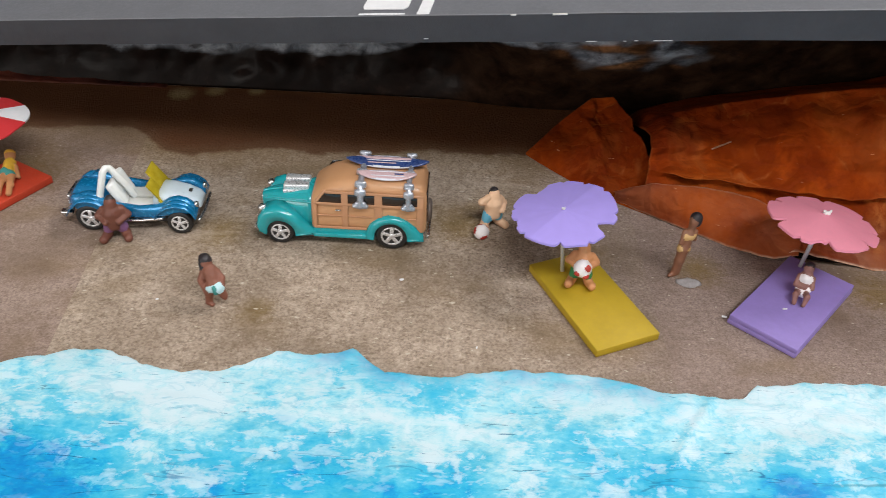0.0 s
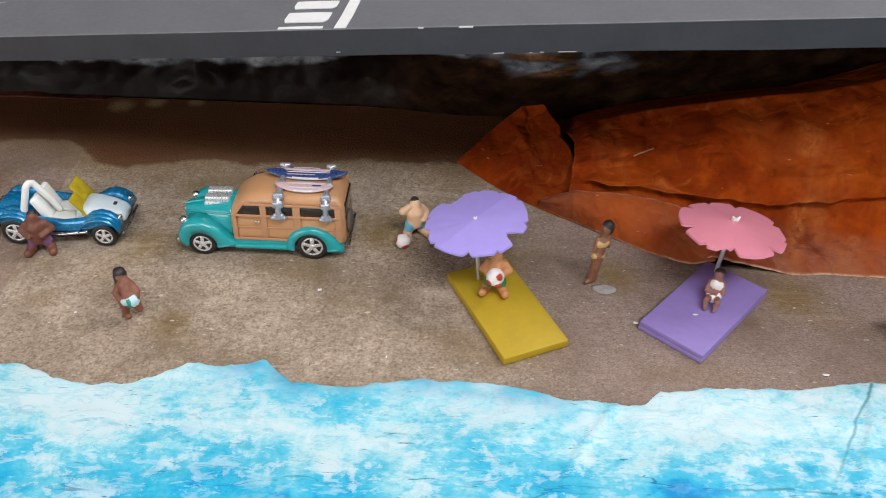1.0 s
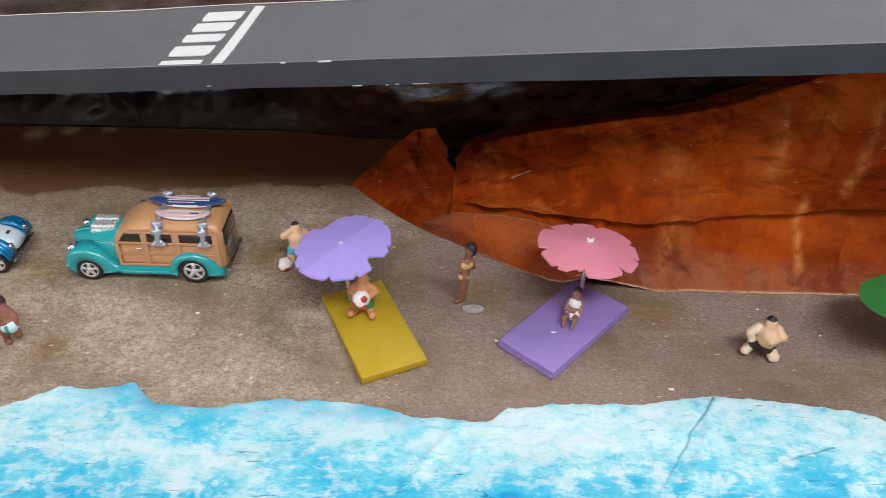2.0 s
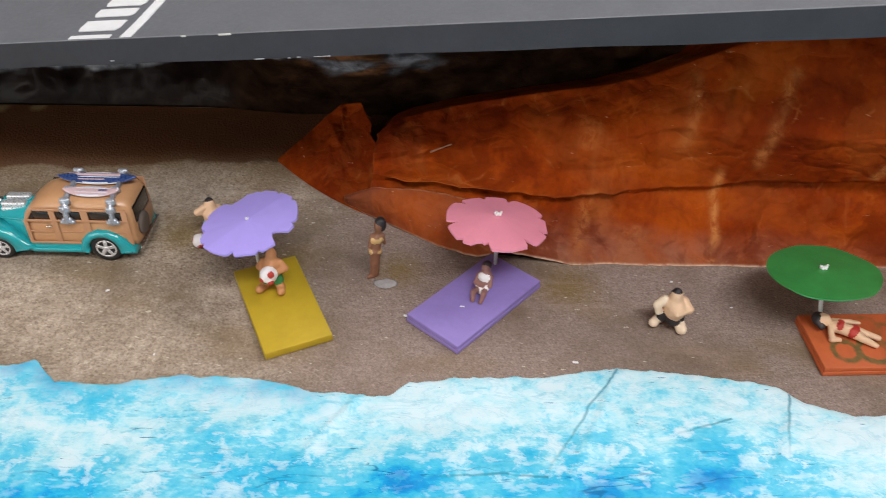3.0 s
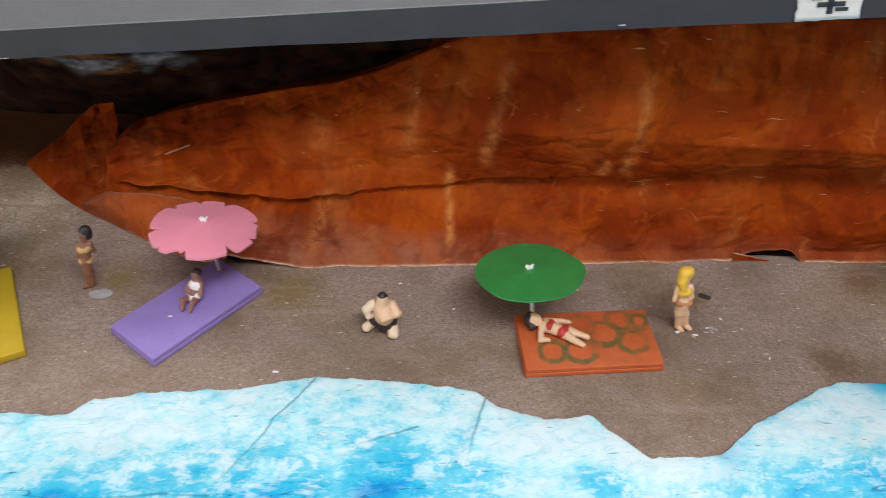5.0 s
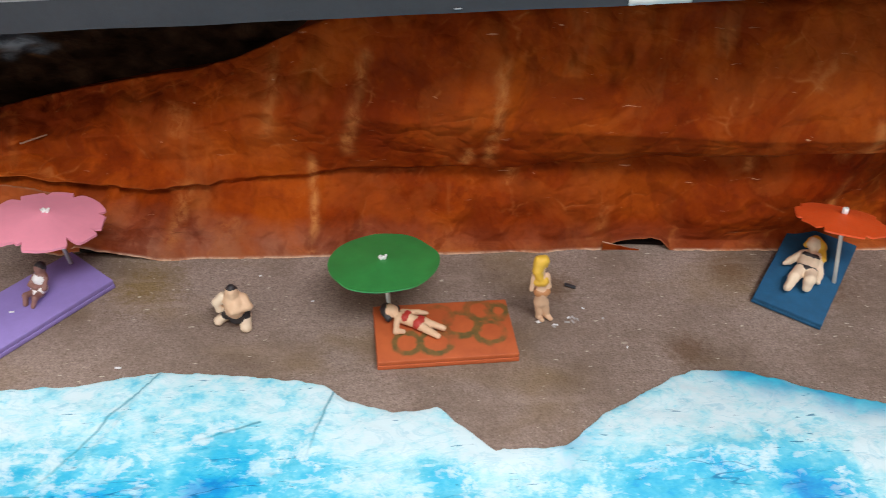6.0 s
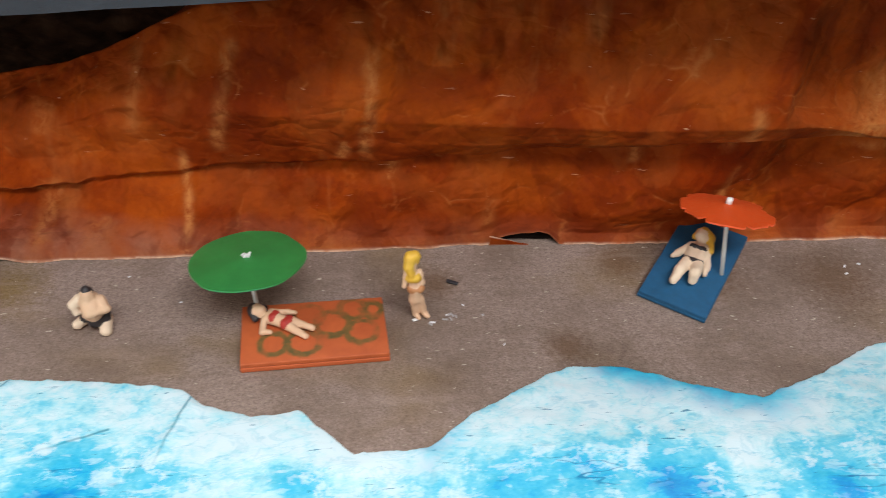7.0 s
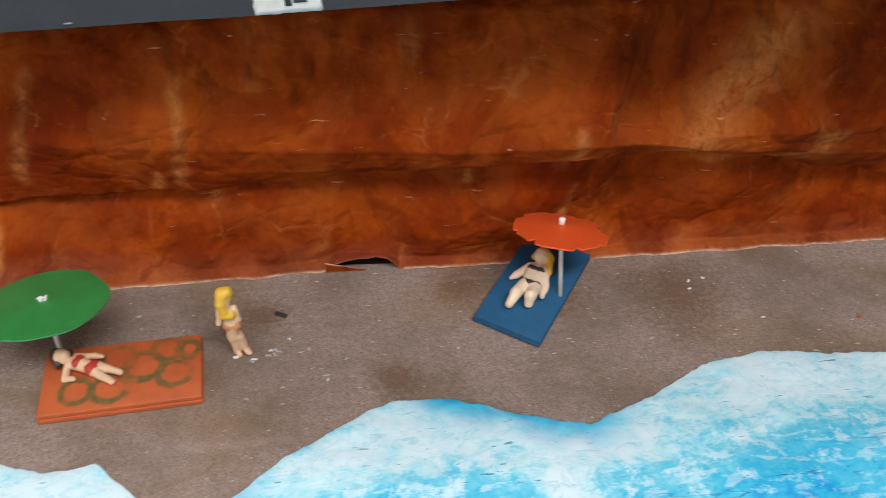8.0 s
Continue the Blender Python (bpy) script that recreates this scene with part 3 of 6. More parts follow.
WHITER = ((2, 170, 13, 8, 0.26), (23, 160, 10, 11, 0.22), (-28, 180, 15, 9, 0.20), (52, 187, 17, 8, 0.14), (131, 188, 28, 12, 0.18), (172, 191, 30, 11, 0.10), (202, 172, 9, 10, 0.20), (271, 178, 24, 12, 0.20),
          (268, 158, 14, 8, 0.16), (316, 170, 18, 10, 0.22), (396, 181, 24, 12, 0.18), (441, 160, 8, 13, 0.22), (452, 176, 16, 10, 0.10), (547, 194, 32, 14, 0.16), (-104, 186, 30, 10, 0.12), (-85, 172, 14, 9, 0.14))
sea_x = np.array([vv.co.x for vv in sea.data.vertices]) / MM
sea_y = np.array([vv.co.y for vv in sea.data.vertices]) / MM
depth = np.interp(np.interp(sea_x, SHORE_X, SHORE_Y) - sea_y, (0, 8, 18, 28, 40, 55, 90), (0.13, 0.13, 0.18, 0.27, 0.38, 0.45, 0.52)) + np.interp(sea_x, (-100, 60, 280, 400, 480), (-0.02, 0.0, -0.02, -0.04, -0.06))
for patches, way in ((BLUER, 1), (WHITER, -1)):
    for px, py, rx, ry, k in patches:
        depth += way * k * np.exp(-((sea_x - px) / rx) ** 2 - ((sea_y - py) / ry) ** 2)
sea.data.attributes.new("depth", "FLOAT", "POINT").data.foreach_set("value", depth.astype(np.float32))
bare = []
for vv in sea.data.vertices:
    x, y = vv.co.x / MM, vv.co.y / MM
    d = lerp_at(x, SHORE_X, SHORE_Y) - y
    k = lerp_at(x, (-60, -35, -10, 10, 30, 70, 90, 320, 335, 352, 392, 405, 460, 480), (0, 0.9, 0.8, 0.3, 0.7, 0.6, 0, 0, 0.6, 0, 0, 1, 0.9, 0))
    bare.append(k * math.exp(-(max(0.0, d) / 9.0) ** 2) * min(1, max(0, 1.05 + 1.4 * noise.noise(Vector((x / 14, y / 9, 6))))))
sea.data.attributes.new("bare", "FLOAT", "POINT").data.foreach_set("value", bare)
tagged(sea, "crinkled bright blue paper sea with painted white foam", "sea", kind="structure")

# ---------------------------------------------------------------- raised road on a ramp: a sunk deck behind a standing front rim
R0 = Vector((-12, 302, 91.5))
RD = Vector((1, -0.145, 0.123)).normalized()
RP = Vector((0.145, 1, 0)).normalized()
DECK = -9.8
RN = RD.cross(RP).normalized()
road_m = Matrix(((RD.x, RP.x, RN.x, R0.x * MM), (RD.y, RP.y, RN.y, R0.y * MM), (RD.z, RP.z, RN.z, R0.z * MM), (0, 0, 0, 1)))


def on_road(name):
    ob = new(name)
    ob.empty_display_size = 0.005
    ob.matrix_basis = road_m
    return ob


road = on_road("road")
tagged(road, "raised grey model road deck behind a dark front rim", "road", kind="structure")


def deck_fn(u, v):
    s = -620 + 1500 * u
    return (s, 1.0 + 96 * v, DECK + 0.25 * noise.noise(Vector((s / 70, v * 2, 4))))


bm = bmesh.new()
sheet(bm, deck_fn, 300, 10)
part("road_surface", bm, ROAD_TOP, road, "smooth grey painted road surface")


def fascia_fn(u, v):
    s = -620 + 1500 * u
    wob = 0.5 * noise.noise(Vector((s / 60, 0, 1)))
    return (s, wob - 0.15 + 0.5 * v * (v - 1) + 0.2 * noise.noise(Vector((s / 20, v * 3, 8))), 0.1 - lerp_at(s, (100, 360), (10.8, 11.6)) * v + 0.3 * noise.noise(Vector((s / 35, 7, v))) * v)


bm = bmesh.new()
sheet(bm, fascia_fn, 300, 6)
part("front_rim", bm, ROAD_SIDE, road, "dark charcoal rim board along the road front")
bm = bmesh.new()
box(bm, -620, 880, 0.8, 97, DECK - 0.9, DECK - 0.4)
part("deck_board", bm, ROAD_SIDE, road, smooth=False)
bm = bmesh.new()
sheet(bm, lambda u, v: (-620 + 1500 * u, 1.3 + 0.5 * noise.noise(Vector(((-620 + 1500 * u) / 60, 0, 1))), 0.1 + (DECK - 0.1) * (1 - v)), 300, 2, 0.3)
part("rim_back", bm, ROAD_TOP, road, "grey inner face of the rim board")
bm = bmesh.new()
sheet(bm, lambda u, v: (-620 + 1500 * u, 95.4 + 1.0 * v + 1.6 * noise.noise(Vector((u * 24, 3, 2))), DECK + 0.55), 200, 1, 0.2)
part("edge_line", bm, PAPER_EDGE, road, "thin white line along the rear of the road")


bm = bmesh.new()
sheet(bm, lambda u, v: (-620 + 1500 * u, -0.1 + 0.5 * noise.noise(Vector((u * 25, 0, 1))) + (0.9 + 0.5 * abs(noise.noise(Vector((u * 90, 5, 2))))) * v, 0.32), 400, 1, 0.15)
part("worn_edge", bm, RIM_LINE, road, "thin worn pale line on the front edge")


def paint_bar(pts, name="crossing_stripe"):
    bm = bmesh.new()
    lo = [bm.verts.new((x, y, DECK + 0.1)) for x, y in pts]
    hi = [bm.verts.new((x, y, DECK + 0.5)) for x, y in pts]
    bm.faces.new(hi)
    bm.faces.new(lo[::-1])
    for k in range(len(pts)):
        j = (k + 1) % len(pts)
        bm.faces.new((lo[k], lo[j], hi[j], hi[k]))
    bmesh.ops.recalc_face_normals(bm, faces=bm.faces)
    part(name, bm, WHITE, road, smooth=False)


paint_bar([(-11.0, 8), (-5.8, 8), (-6.6, 40), (-10.2, 92.4), (-15.2, 93), (-11.8, 40)], "stop_line")
for k, (w0, w1) in enumerate(((17, 28), (32.6, 44), (48.8, 57.8), (61.4, 72), (75, 86.6))):
    s0 = -36.4 - 0.4 * k
    paint_bar([(s0 + 0.8, w0), (s0 + 18.5, w0), (s0 + 20.0, w0 + 0.25 * (w1 - w0)), (s0 + 19.6, w1 - 0.3), (s0 + 10, w1), (s0 - 0.6, w1 - 0.2), (s0 - 0.3, w0 + 0.3 * (w1 - w0))])
for s0, w0, ln, wd in ((47.5, 0.0, 5.5, 0.1), (31.5, 0.0, 2.2, 0.0)):
    bm = bmesh.new()
    box(bm, s0, s0 + ln, w0 - 0.4, w0 + wd, -0.2, 0.55, 0.15, 1)
    part("paint_chip", bm, PAPER_EDGE, road, "pale chip where the paint has come off")
for s0, z0, ln in ((-3.0, -9.2, 1.8), (60, -10.8, 4.2), (74, -10.8, 1.2), (78, -10.6, 1.6), (85, -10.6, 7.0), (314.6, -9.9, 2.4)):
    bm = bmesh.new()
    box(bm, s0, s0 + ln, -0.75, 0.2, z0, z0 + 0.32, 0.1, 1)
    part("paint_chip", bm, WORNEDGE, road, "pale chip where the paint has come off")

# hillside behind the road
bm = bmesh.new()
sheet(bm, lambda u, v: (-620 + 1500 * u, 98 + 190 * v, -12 + 18 * v + crumple((u * 1500, v * 190, 40), 0.8)), 160, 26, 0.6)
hill = link_mesh("hillside", bm, HILL)
hill.matrix_basis = road_m
tagged(hill, "dark brown crumpled paper slope behind the road", "hillside", kind="structure")

# ---------------------------------------------------------------- red rock of crushed paper
BASE_X, BASE_Y = (80, 88, 100, 122, 140, 165, 300, 350, 380, 420, 500, 660), (314, 309, 300.5, 285.5, 277.3, 273.6, 273.6, 274.5, 275, 272.6, 270.8, 269)


def rock_profile(x):
    yb = lerp_at(x, BASE_X, BASE_Y)
    lift = lerp_at(x, (138, 148, 160, 181, 373, 375, 384, 392, 397, 402), (0.3, 6.5, 4.5, 0.2, 0.2, 3.6, 6.0, 7.2, 5.6, 0.2))
    yc = lerp_at(x, (88, 125, 150, 175, 250, 300, 343, 404, 455, 660), (317, 313, 309, 302, 299, 291, 287, 285, 283, 281))
    zc = lerp_at(x, (88, 125, 150, 165, 202, 240, 280, 314, 343, 377, 404, 455, 505, 554, 615, 660), (14, 14, 13.5, 14, 19, 24.5, 31, 34, 37, 42, 44, 47, 51, 44, 32, 28))
    ym = lerp_at(x, (88, 125, 189, 225, 264, 303, 325, 398, 424, 660), (322, 327, 306, 300, 291, 283, 279, 268, 264, 262))
    zm = lerp_at(x, (88, 125, 189, 225, 300, 400, 660), (26, 27, 42, 56, 59, 62, 68))
    yt = lerp_at(x, (88, 125, 170, 212, 245, 262, 321, 426, 660), (345, 350, 338, 327, 316, 309, 294, 280, 276))
    zt = lerp_at(x, (88, 96, 104, 125, 150, 168, 200, 214, 226, 240, 250, 262, 300, 403, 660), (22, 29.5, 32, 36, 44.5, 50.5, 60, 66.5, 73.5, 82, 88, 94, 100, 111, 117))
    back = lerp_at(x, (238, 300), (-14, 20))
    ragged = 1 + 0.9 * noise.noise(Vector((x / 17, 4, 9)))
    lip = ragged * lerp_at(x, (88, 98, 110, 155, 200, 260, 300, 400), (-4, 1, 3.5, 3.5, 3.2, 1.2, 0.5, 0.2))
    dent = ragged * lerp_at(x, (88, 100, 140, 155, 300, 400), (1, 4, 3.5, 1.2, 0.7, 0.3))
    zc += 2.2 * noise.noise(Vector((x / 21, 1, 5))) + 0.8 * noise.noise(Vector((x / 6, 1, 5)))
    return [(yb, lift), (yb + 5, 2.5 + lift), (0.45 * yb + 0.55 * yc, 0.42 * zc), (yc + dent, zc), (min(0.6 * yc + 0.4 * ym - 1, yc - lip), zc + 3.6),
            (0.2 * yc + 0.8 * ym, 0.5 * (zc + zm)), (ym, zm), (0.5 * (ym + yt), 0.5 * (zm + zt) + 1.5), (yt, zt), (yt + 30, zt + back), (yt + 46, zt + 1.5 * back)]


ROCK_KNOTS = (0, 0.06, 0.2, 0.33, 0.39, 0.5, 0.62, 0.74, 0.85, 0.95, 1)


def rock_fn(u, v):
    x = 89 + 571 * u
    pr = rock_profile(x)
    y = float(np.interp(v, ROCK_KNOTS, [p[0] for p in pr]))
    z = float(np.interp(v, ROCK_KNOTS, [p[1] for p in pr]))
    k = min(1.0, v / 0.12) * min(1.0, 0.7 + u * 6) * lerp_at(x, (90, 120, 230, 300, 430), (0.95, 1.05, 0.78, 0.66, 0.58))
    k *= 1 - lerp_at(x, (140, 230), (0.5, 0.72)) * math.exp(-((v - 0.47) / 0.10) ** 2)
    c = crumple((x, y * 0.8, z + 30 * v), k) + 4.6 * facet(0.9 * x + 0.4 * z, 0.8 * z - 0.2 * x, 38, 5) * lerp_at(x, (160, 300, 400, 470), (0.2, 1, 1.1, 1.7)) * min(1.0, v / 0.15)
    side = 1.5 * noise.noise(Vector((x / 11, y / 11, z / 11)))
    tear = (1.5 * noise.noise(Vector((x / 16, 1, 1))) + 0.5 * noise.noise(Vector((x / 4.3, 2, 1)))) * (1 - min(1, v / 0.04))
    x += 2 * max(0.0, 1 - u * 14) * min(1.0, max(0.0, v - 0.3) * 2.2)
    return (x + side * k, y - 0.9 * c + tear, max(0.15, z + 0.45 * c))


bm = bmesh.new()
sheet(bm, rock_fn, 520, 170, 0.35)
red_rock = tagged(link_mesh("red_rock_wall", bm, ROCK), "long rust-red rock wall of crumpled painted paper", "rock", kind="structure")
# worn streaks: x and z of the lower end, x and z of the upper end, half width, strength
WORN = ((245, 1, 246, 34, 3.2, 1), (261, 44, 268, 78, 4.2, 0.9), (228, 48, 232, 72, 4.5, 0.6), (189, 40, 189, 49, 6, 0.5), (186, 4, 192, 20, 6, 0.6), (205, 0, 211, 9, 9, 0.5),
        (126, 36, 123, 46, 3, 0.5), (319, 44, 322, 82, 4.2, 0.8), (466, 48, 466, 72, 4.6, 0.7), (310, 39, 311, 47, 4, 0.9), (329, 27, 331, 35, 3, 0.9), (429, 39, 430, 48, 4, 0.7), (470, 22, 474, 36, 3.5, 0.7), (512, 55, 540, 104, 22, 0.75), (530, 44, 566, 54, 14, 0.6), (568, 50, 574, 64, 10, 0.5), (440, 84, 446, 96, 4, 0.5), (370, 8, 371, 18, 4, 0.6))
worn_at = []
for vv in red_rock.data.vertices:
    x, z = vv.co.x / MM, vv.co.z / MM
    w = max(0.75 * max(0.0, 1 - z / 1.3), 0.3 * max(0.0, 1 - z / 3.5))
    for xa, za, xb, zb, hw, k in WORN:
        f = (z - za) / (zb - za)
        if -0.2 < f < 1.2:
            q = x - (xa + (xb - xa) * f) + 2.0 * noise.noise(Vector((z / 7, xa, 1)))
            w = max(w, k * math.exp(-(q / (0.6 * hw)) ** 2) * min(1, max(0, 5 * min(f + 0.2, 1.2 - f))))
    worn_at.append(w)
dusty_at = [min(0.7, max(0.0, 0.95 - (vv.co.z / MM) / 13)) * lerp_at(vv.co.x / MM, (90, 230, 290, 660), (1.0, 1.0, 0.35, 0.2)) for vv in red_rock.data.vertices]
red_rock.data.attributes.new("dusty", "FLOAT", "POINT").data.foreach_set("value", dusty_at)
red_rock.data.attributes.new("worn", "FLOAT", "POINT").data.foreach_set("value", worn_at)
rows = 171
torn_at = [max(0.0, 1 - (k % rows) / 2.2) * (0.08 if 374 < vv.co.x / MM < 404 else 1.0) if k < 521 * rows else 0.0 for k, vv in enumerate(red_rock.data.vertices)]
red_rock.data.attributes.new("torn", "FLOAT", "POINT").data.foreach_set("value", torn_at)


# near-black sheets added for the shade inside the two holes at the foot of the wall
for xa, xb in ((136, 186), (366, 410)):
    bm = bmesh.new()
    sheet(bm, lambda u, v: (xa + (xb - xa) * u, lerp_at(xa + (xb - xa) * u, BASE_X, BASE_Y) + 3.5 + 12 * v, 0.2 + 4.6 * math.sin(math.pi * u) * min(1, v * 2.5) + 0.4 * facet(u * 50, v * 14, 7, 4) * math.sin(math.pi * u)), 30, 8, 0.3)
    tagged(link_mesh("rock_stuffing", bm, CAVE), "dark sheet added for the shade in the rock foot holes", "rock", kind="structure")


def wing_fn(u, v):
    # a folded fin of the same paper: tip at the beach, peak towards the dark gap
    bot = Vector((37, 354, 0.3)).lerp(Vector((91, 306, 0.3)), u) + Vector((0, -4.5 * math.sin(math.pi * u), 0))
    tx = (37, 60, 71, 80.5, 87.5)
    us = (0, 0.55, 0.78, 0.92, 1)
    top = Vector((lerp_at(u, us, tx), lerp_at(u, us, (354.6, 371, 375, 373, 354)), lerp_at(u, us, (1.2, 16.5, 24.5, 26, 24))))
    p = bot.lerp(top, v)
    p.z += 3.5 * math.sin(math.pi * v) * u
    p.x += 5.0 * math.sin(math.pi * min(1, 1.2 * v)) * u ** 6
    crest = 3.2 * max(0.0, 1 - abs(u - 0.55 - 0.12 * v) / 0.16) - 2.6 * max(0.0, 1 - abs(u - 0.84) / 0.12) + 2.0 * max(0.0, 1 - abs(v - 0.45 - 0.3 * u) / 0.14) * u
    p += Vector((0, -0.43, 0.9)) * crest * math.sin(math.pi * min(1, v * 1.15)) ** 0.7
    c = crumple((p.x, p.y, p.z + 60), 1.15 * min(1, u * 3) * min(1, v * 5))
    return (p.x + 0.3 * c, p.y - 0.5 * c, max(0.15, p.z + 0.6 * c))


bm = bmesh.new()
sheet(bm, wing_fn, 90, 80, 0.35)
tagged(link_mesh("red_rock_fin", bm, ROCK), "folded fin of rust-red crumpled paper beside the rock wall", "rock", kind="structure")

def flap_fn(u, v):
    # a loose lower flap that laps over the foot of the wall, its upper edge standing off the rock
    x = 76 + 73 * u
    bot = Vector((x, lerp_at(x, (76, 80) + BASE_X[1:], (318, 315) + BASE_Y[1:]) - 1.0, 0.5 + 4.0 * math.exp(-((x - 150) / 8) ** 2)))
    xs = (76, 90, 101, 112, 124, 134, 142, 150, 155)
    top = Vector((x + 2 * u, lerp_at(x, xs, (319, 313, 309, 307, 304.5, 300.5, 295, 287, 279)), lerp_at(x, xs, (4, 13, 15.5, 16.2, 16, 15.6, 14, 10.5, 7))))
    p = bot.lerp(top, v)
    p.z += 3.0 * math.sin(math.pi * v)
    c = crumple((p.x, p.y + 50, p.z), 0.34 * min(1, v * 6), 1.0, 1.2)
    tear = 0.7 * noise.noise(Vector((x / 4, 1, 2))) * (1 - v) + 0.9 * noise.noise(Vector((x / 5, 6, 2))) * v
    return (p.x, p.y - 0.6 * c - 2.5 * math.sin(math.pi * v) + tear, max(0.3, p.z + 0.4 * c))


bm = bmesh.new()
sheet(bm, flap_fn, 90, 24, 0.35)
flap = link_mesh("red_rock_flap", bm, ROCK)
flap.data.attributes.new("torn", "FLOAT", "POINT").data.foreach_set("value", [0.9 if k % 25 == 0 else 0.35 if k % 25 == 24 else 0.0 for k in range(len(flap.data.vertices))])
flap.data.attributes.new("dusty", "FLOAT", "POINT").data.foreach_set("value", [0.4] * len(flap.data.vertices))
tagged(flap, "loose lower flap of rust-red crumpled paper on the sand", "rock", kind="structure")

def sliver_fn(u, v):
    # a torn sliver of paper left standing in front of the hole at the foot of the wall
    x = 371 + 17 * u
    return (x + 0.5 * noise.noise(Vector((u * 9, v, 3))), lerp_at(x, BASE_X, BASE_Y) - 0.6 + 0.8 * v, 0.15 + (4.6 * (1 - u) ** 1.2 + 0.5 * noise.noise(Vector((u * 7, 2, 1)))) * v)


bm = bmesh.new()
sheet(bm, sliver_fn, 30, 6, 0.3)
sliver = link_mesh("red_rock_flap", bm, ROCK)
sliver.data.attributes.new("torn", "FLOAT", "POINT").data.foreach_set("value", [0.8 if k % 7 == 6 else 0.5 if k % 7 == 0 else 0.0 for k in range(len(sliver.data.vertices))])
tagged(sliver, "torn sliver of rust-red paper at the foot of the rock", "rock", kind="structure")

# ---------------------------------------------------------------- dark cave wall under the road
def cave_fn(u, v):
    x = -420 + 720 * u
    zr = 76.5 + 0.123 * (x + 12)
    f = lerp_at(x, (-20, 45), (0, 1))
    f = f * f * (3 - 2 * f)
    ks = (0, 0.15, 0.35, 0.55, 0.75, 1)
    ya = lerp_at(v, ks, (411, 415, 417, 412, 400, 380))
    yb = lerp_at(v, ks, (404, 399, 386, 377, 366, 345))
    za = lerp_at(v, ks, (-0.3, 12, 26, 42, 58, zr))
    zb = lerp_at(v, ks, (-0.3, 12, 33, 46, 60, zr))
    y, z = ya + (yb - ya) * f, za + (zb - za) * f
    c = crumple((x, y, z + 90), (0.5 + 0.9 * v) * min(1, v * 5), 1.5, 1.0)
    return (x, y - c * 0.8, max(-0.3, z + c * 0.5))


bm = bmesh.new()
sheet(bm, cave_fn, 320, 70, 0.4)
cave = tagged(link_mesh("black_rock_wall", bm, CAVE), "black crumpled paper rock with painted-in blue-grey sheen and rust-brown patch", "rock", kind="structure")
# glossy reflections on the wall, coloured in as blue-grey above this edge
blue_edge = ((-420, -208, -182, -160, -132, -106, -66, -37, -22, -8, 300), (80, 22, 16.5, 20, 15.5, 21, 18.5, 22, 29, 38, 95))
blue_at, rust_at = [], []
for vv in cave.data.vertices:
    x, z = vv.co.x / MM, vv.co.z / MM
    wob = 3.5 * noise.noise(Vector((x / 9, z / 9, 2)))
    blue = min(1.0, max(0.0, (z + 0.6 * wob - lerp_at(x, *blue_edge)) / 2.5))
    patch = 1.25 - math.hypot((x - 84) / 34, (z + wob - 49) / 13)
    patch = min(1.0, max(0.0, patch * 2.5))
    streaks = noise.noise(Vector((x / 16, z / 8, 5)))
    blue_at.append(max(blue, patch * min(1, max(0, 0.5 + 3 * streaks))))
    rust_at.append(max(0.10 * min(1, max(0, (x + 20) / 50)), patch * min(1, max(0, 0.2 - 3 * streaks))))
for nm, vals in (("blue_paint", blue_at), ("rust_tone", rust_at)):
    cave.data.attributes.new(nm, "FLOAT", "POINT").data.foreach_set("value", vals)

bm = bmesh.new()
sheet(bm, lambda u, v: (-420 + 260 * u, 404 + 26 * v + 3 * u, max(-0.2, (14 - 13 * u) * math.sin(1.9 * v) + crumple((u * 260, v * 40, 5), 0.35 * min(1, v * 4)))), 70, 14, 0.4)
tagged(link_mesh("maroon_rock", bm, MAROON), "low dark maroon strip of crumpled paper rock", "rock", kind="structure")

# ---------------------------------------------------------------- beach mats
def mat_slab(x, y, rz, w, ln, col, label, layers=1, tilt=0.0, z=0.1, thick=3.6, pattern=None):
    """A foam mat of one or two layers; its length runs along local y."""
    t = thing("beach_mat", x, y, z, rz, tilt)
    tagged(t, label, "mat", "beach mats")
    h = thick / layers
    for k in range(layers):
        bm = bmesh.new()
        o = 0.25 * k
        box(bm, -w / 2 + o, w / 2 - o * 0.4, -ln / 2 + 0.5 * o, ln / 2 - o, k * h, (k + 1) * h - 0.12, 0.3, 2)
        part("foam_layer", bm, pattern if (pattern and k == layers - 1) else col, t)
    return t


YELLOW = plain("mustard_foam", (0.45, 0.305, 0.014), 0.6, 0.10, 120, relief=0.00012)
LILAC = plain("lilac_foam", (0.27, 0.195, 0.50), 0.6, 0.10, 120, relief=0.00012)
TERRA = plain("orange_foam", (0.50, 0.105, 0.03), 0.65, 0.12, 120, relief=0.00012)
TEAL = plain("blue_felt", (0.008, 0.085, 0.19), 0.8, 0.2, 200, relief=0.0003)
SCARLET = plain("red_foam", (0.52, 0.05, 0.018), 0.6, 0.1, 120, relief=0.00012)


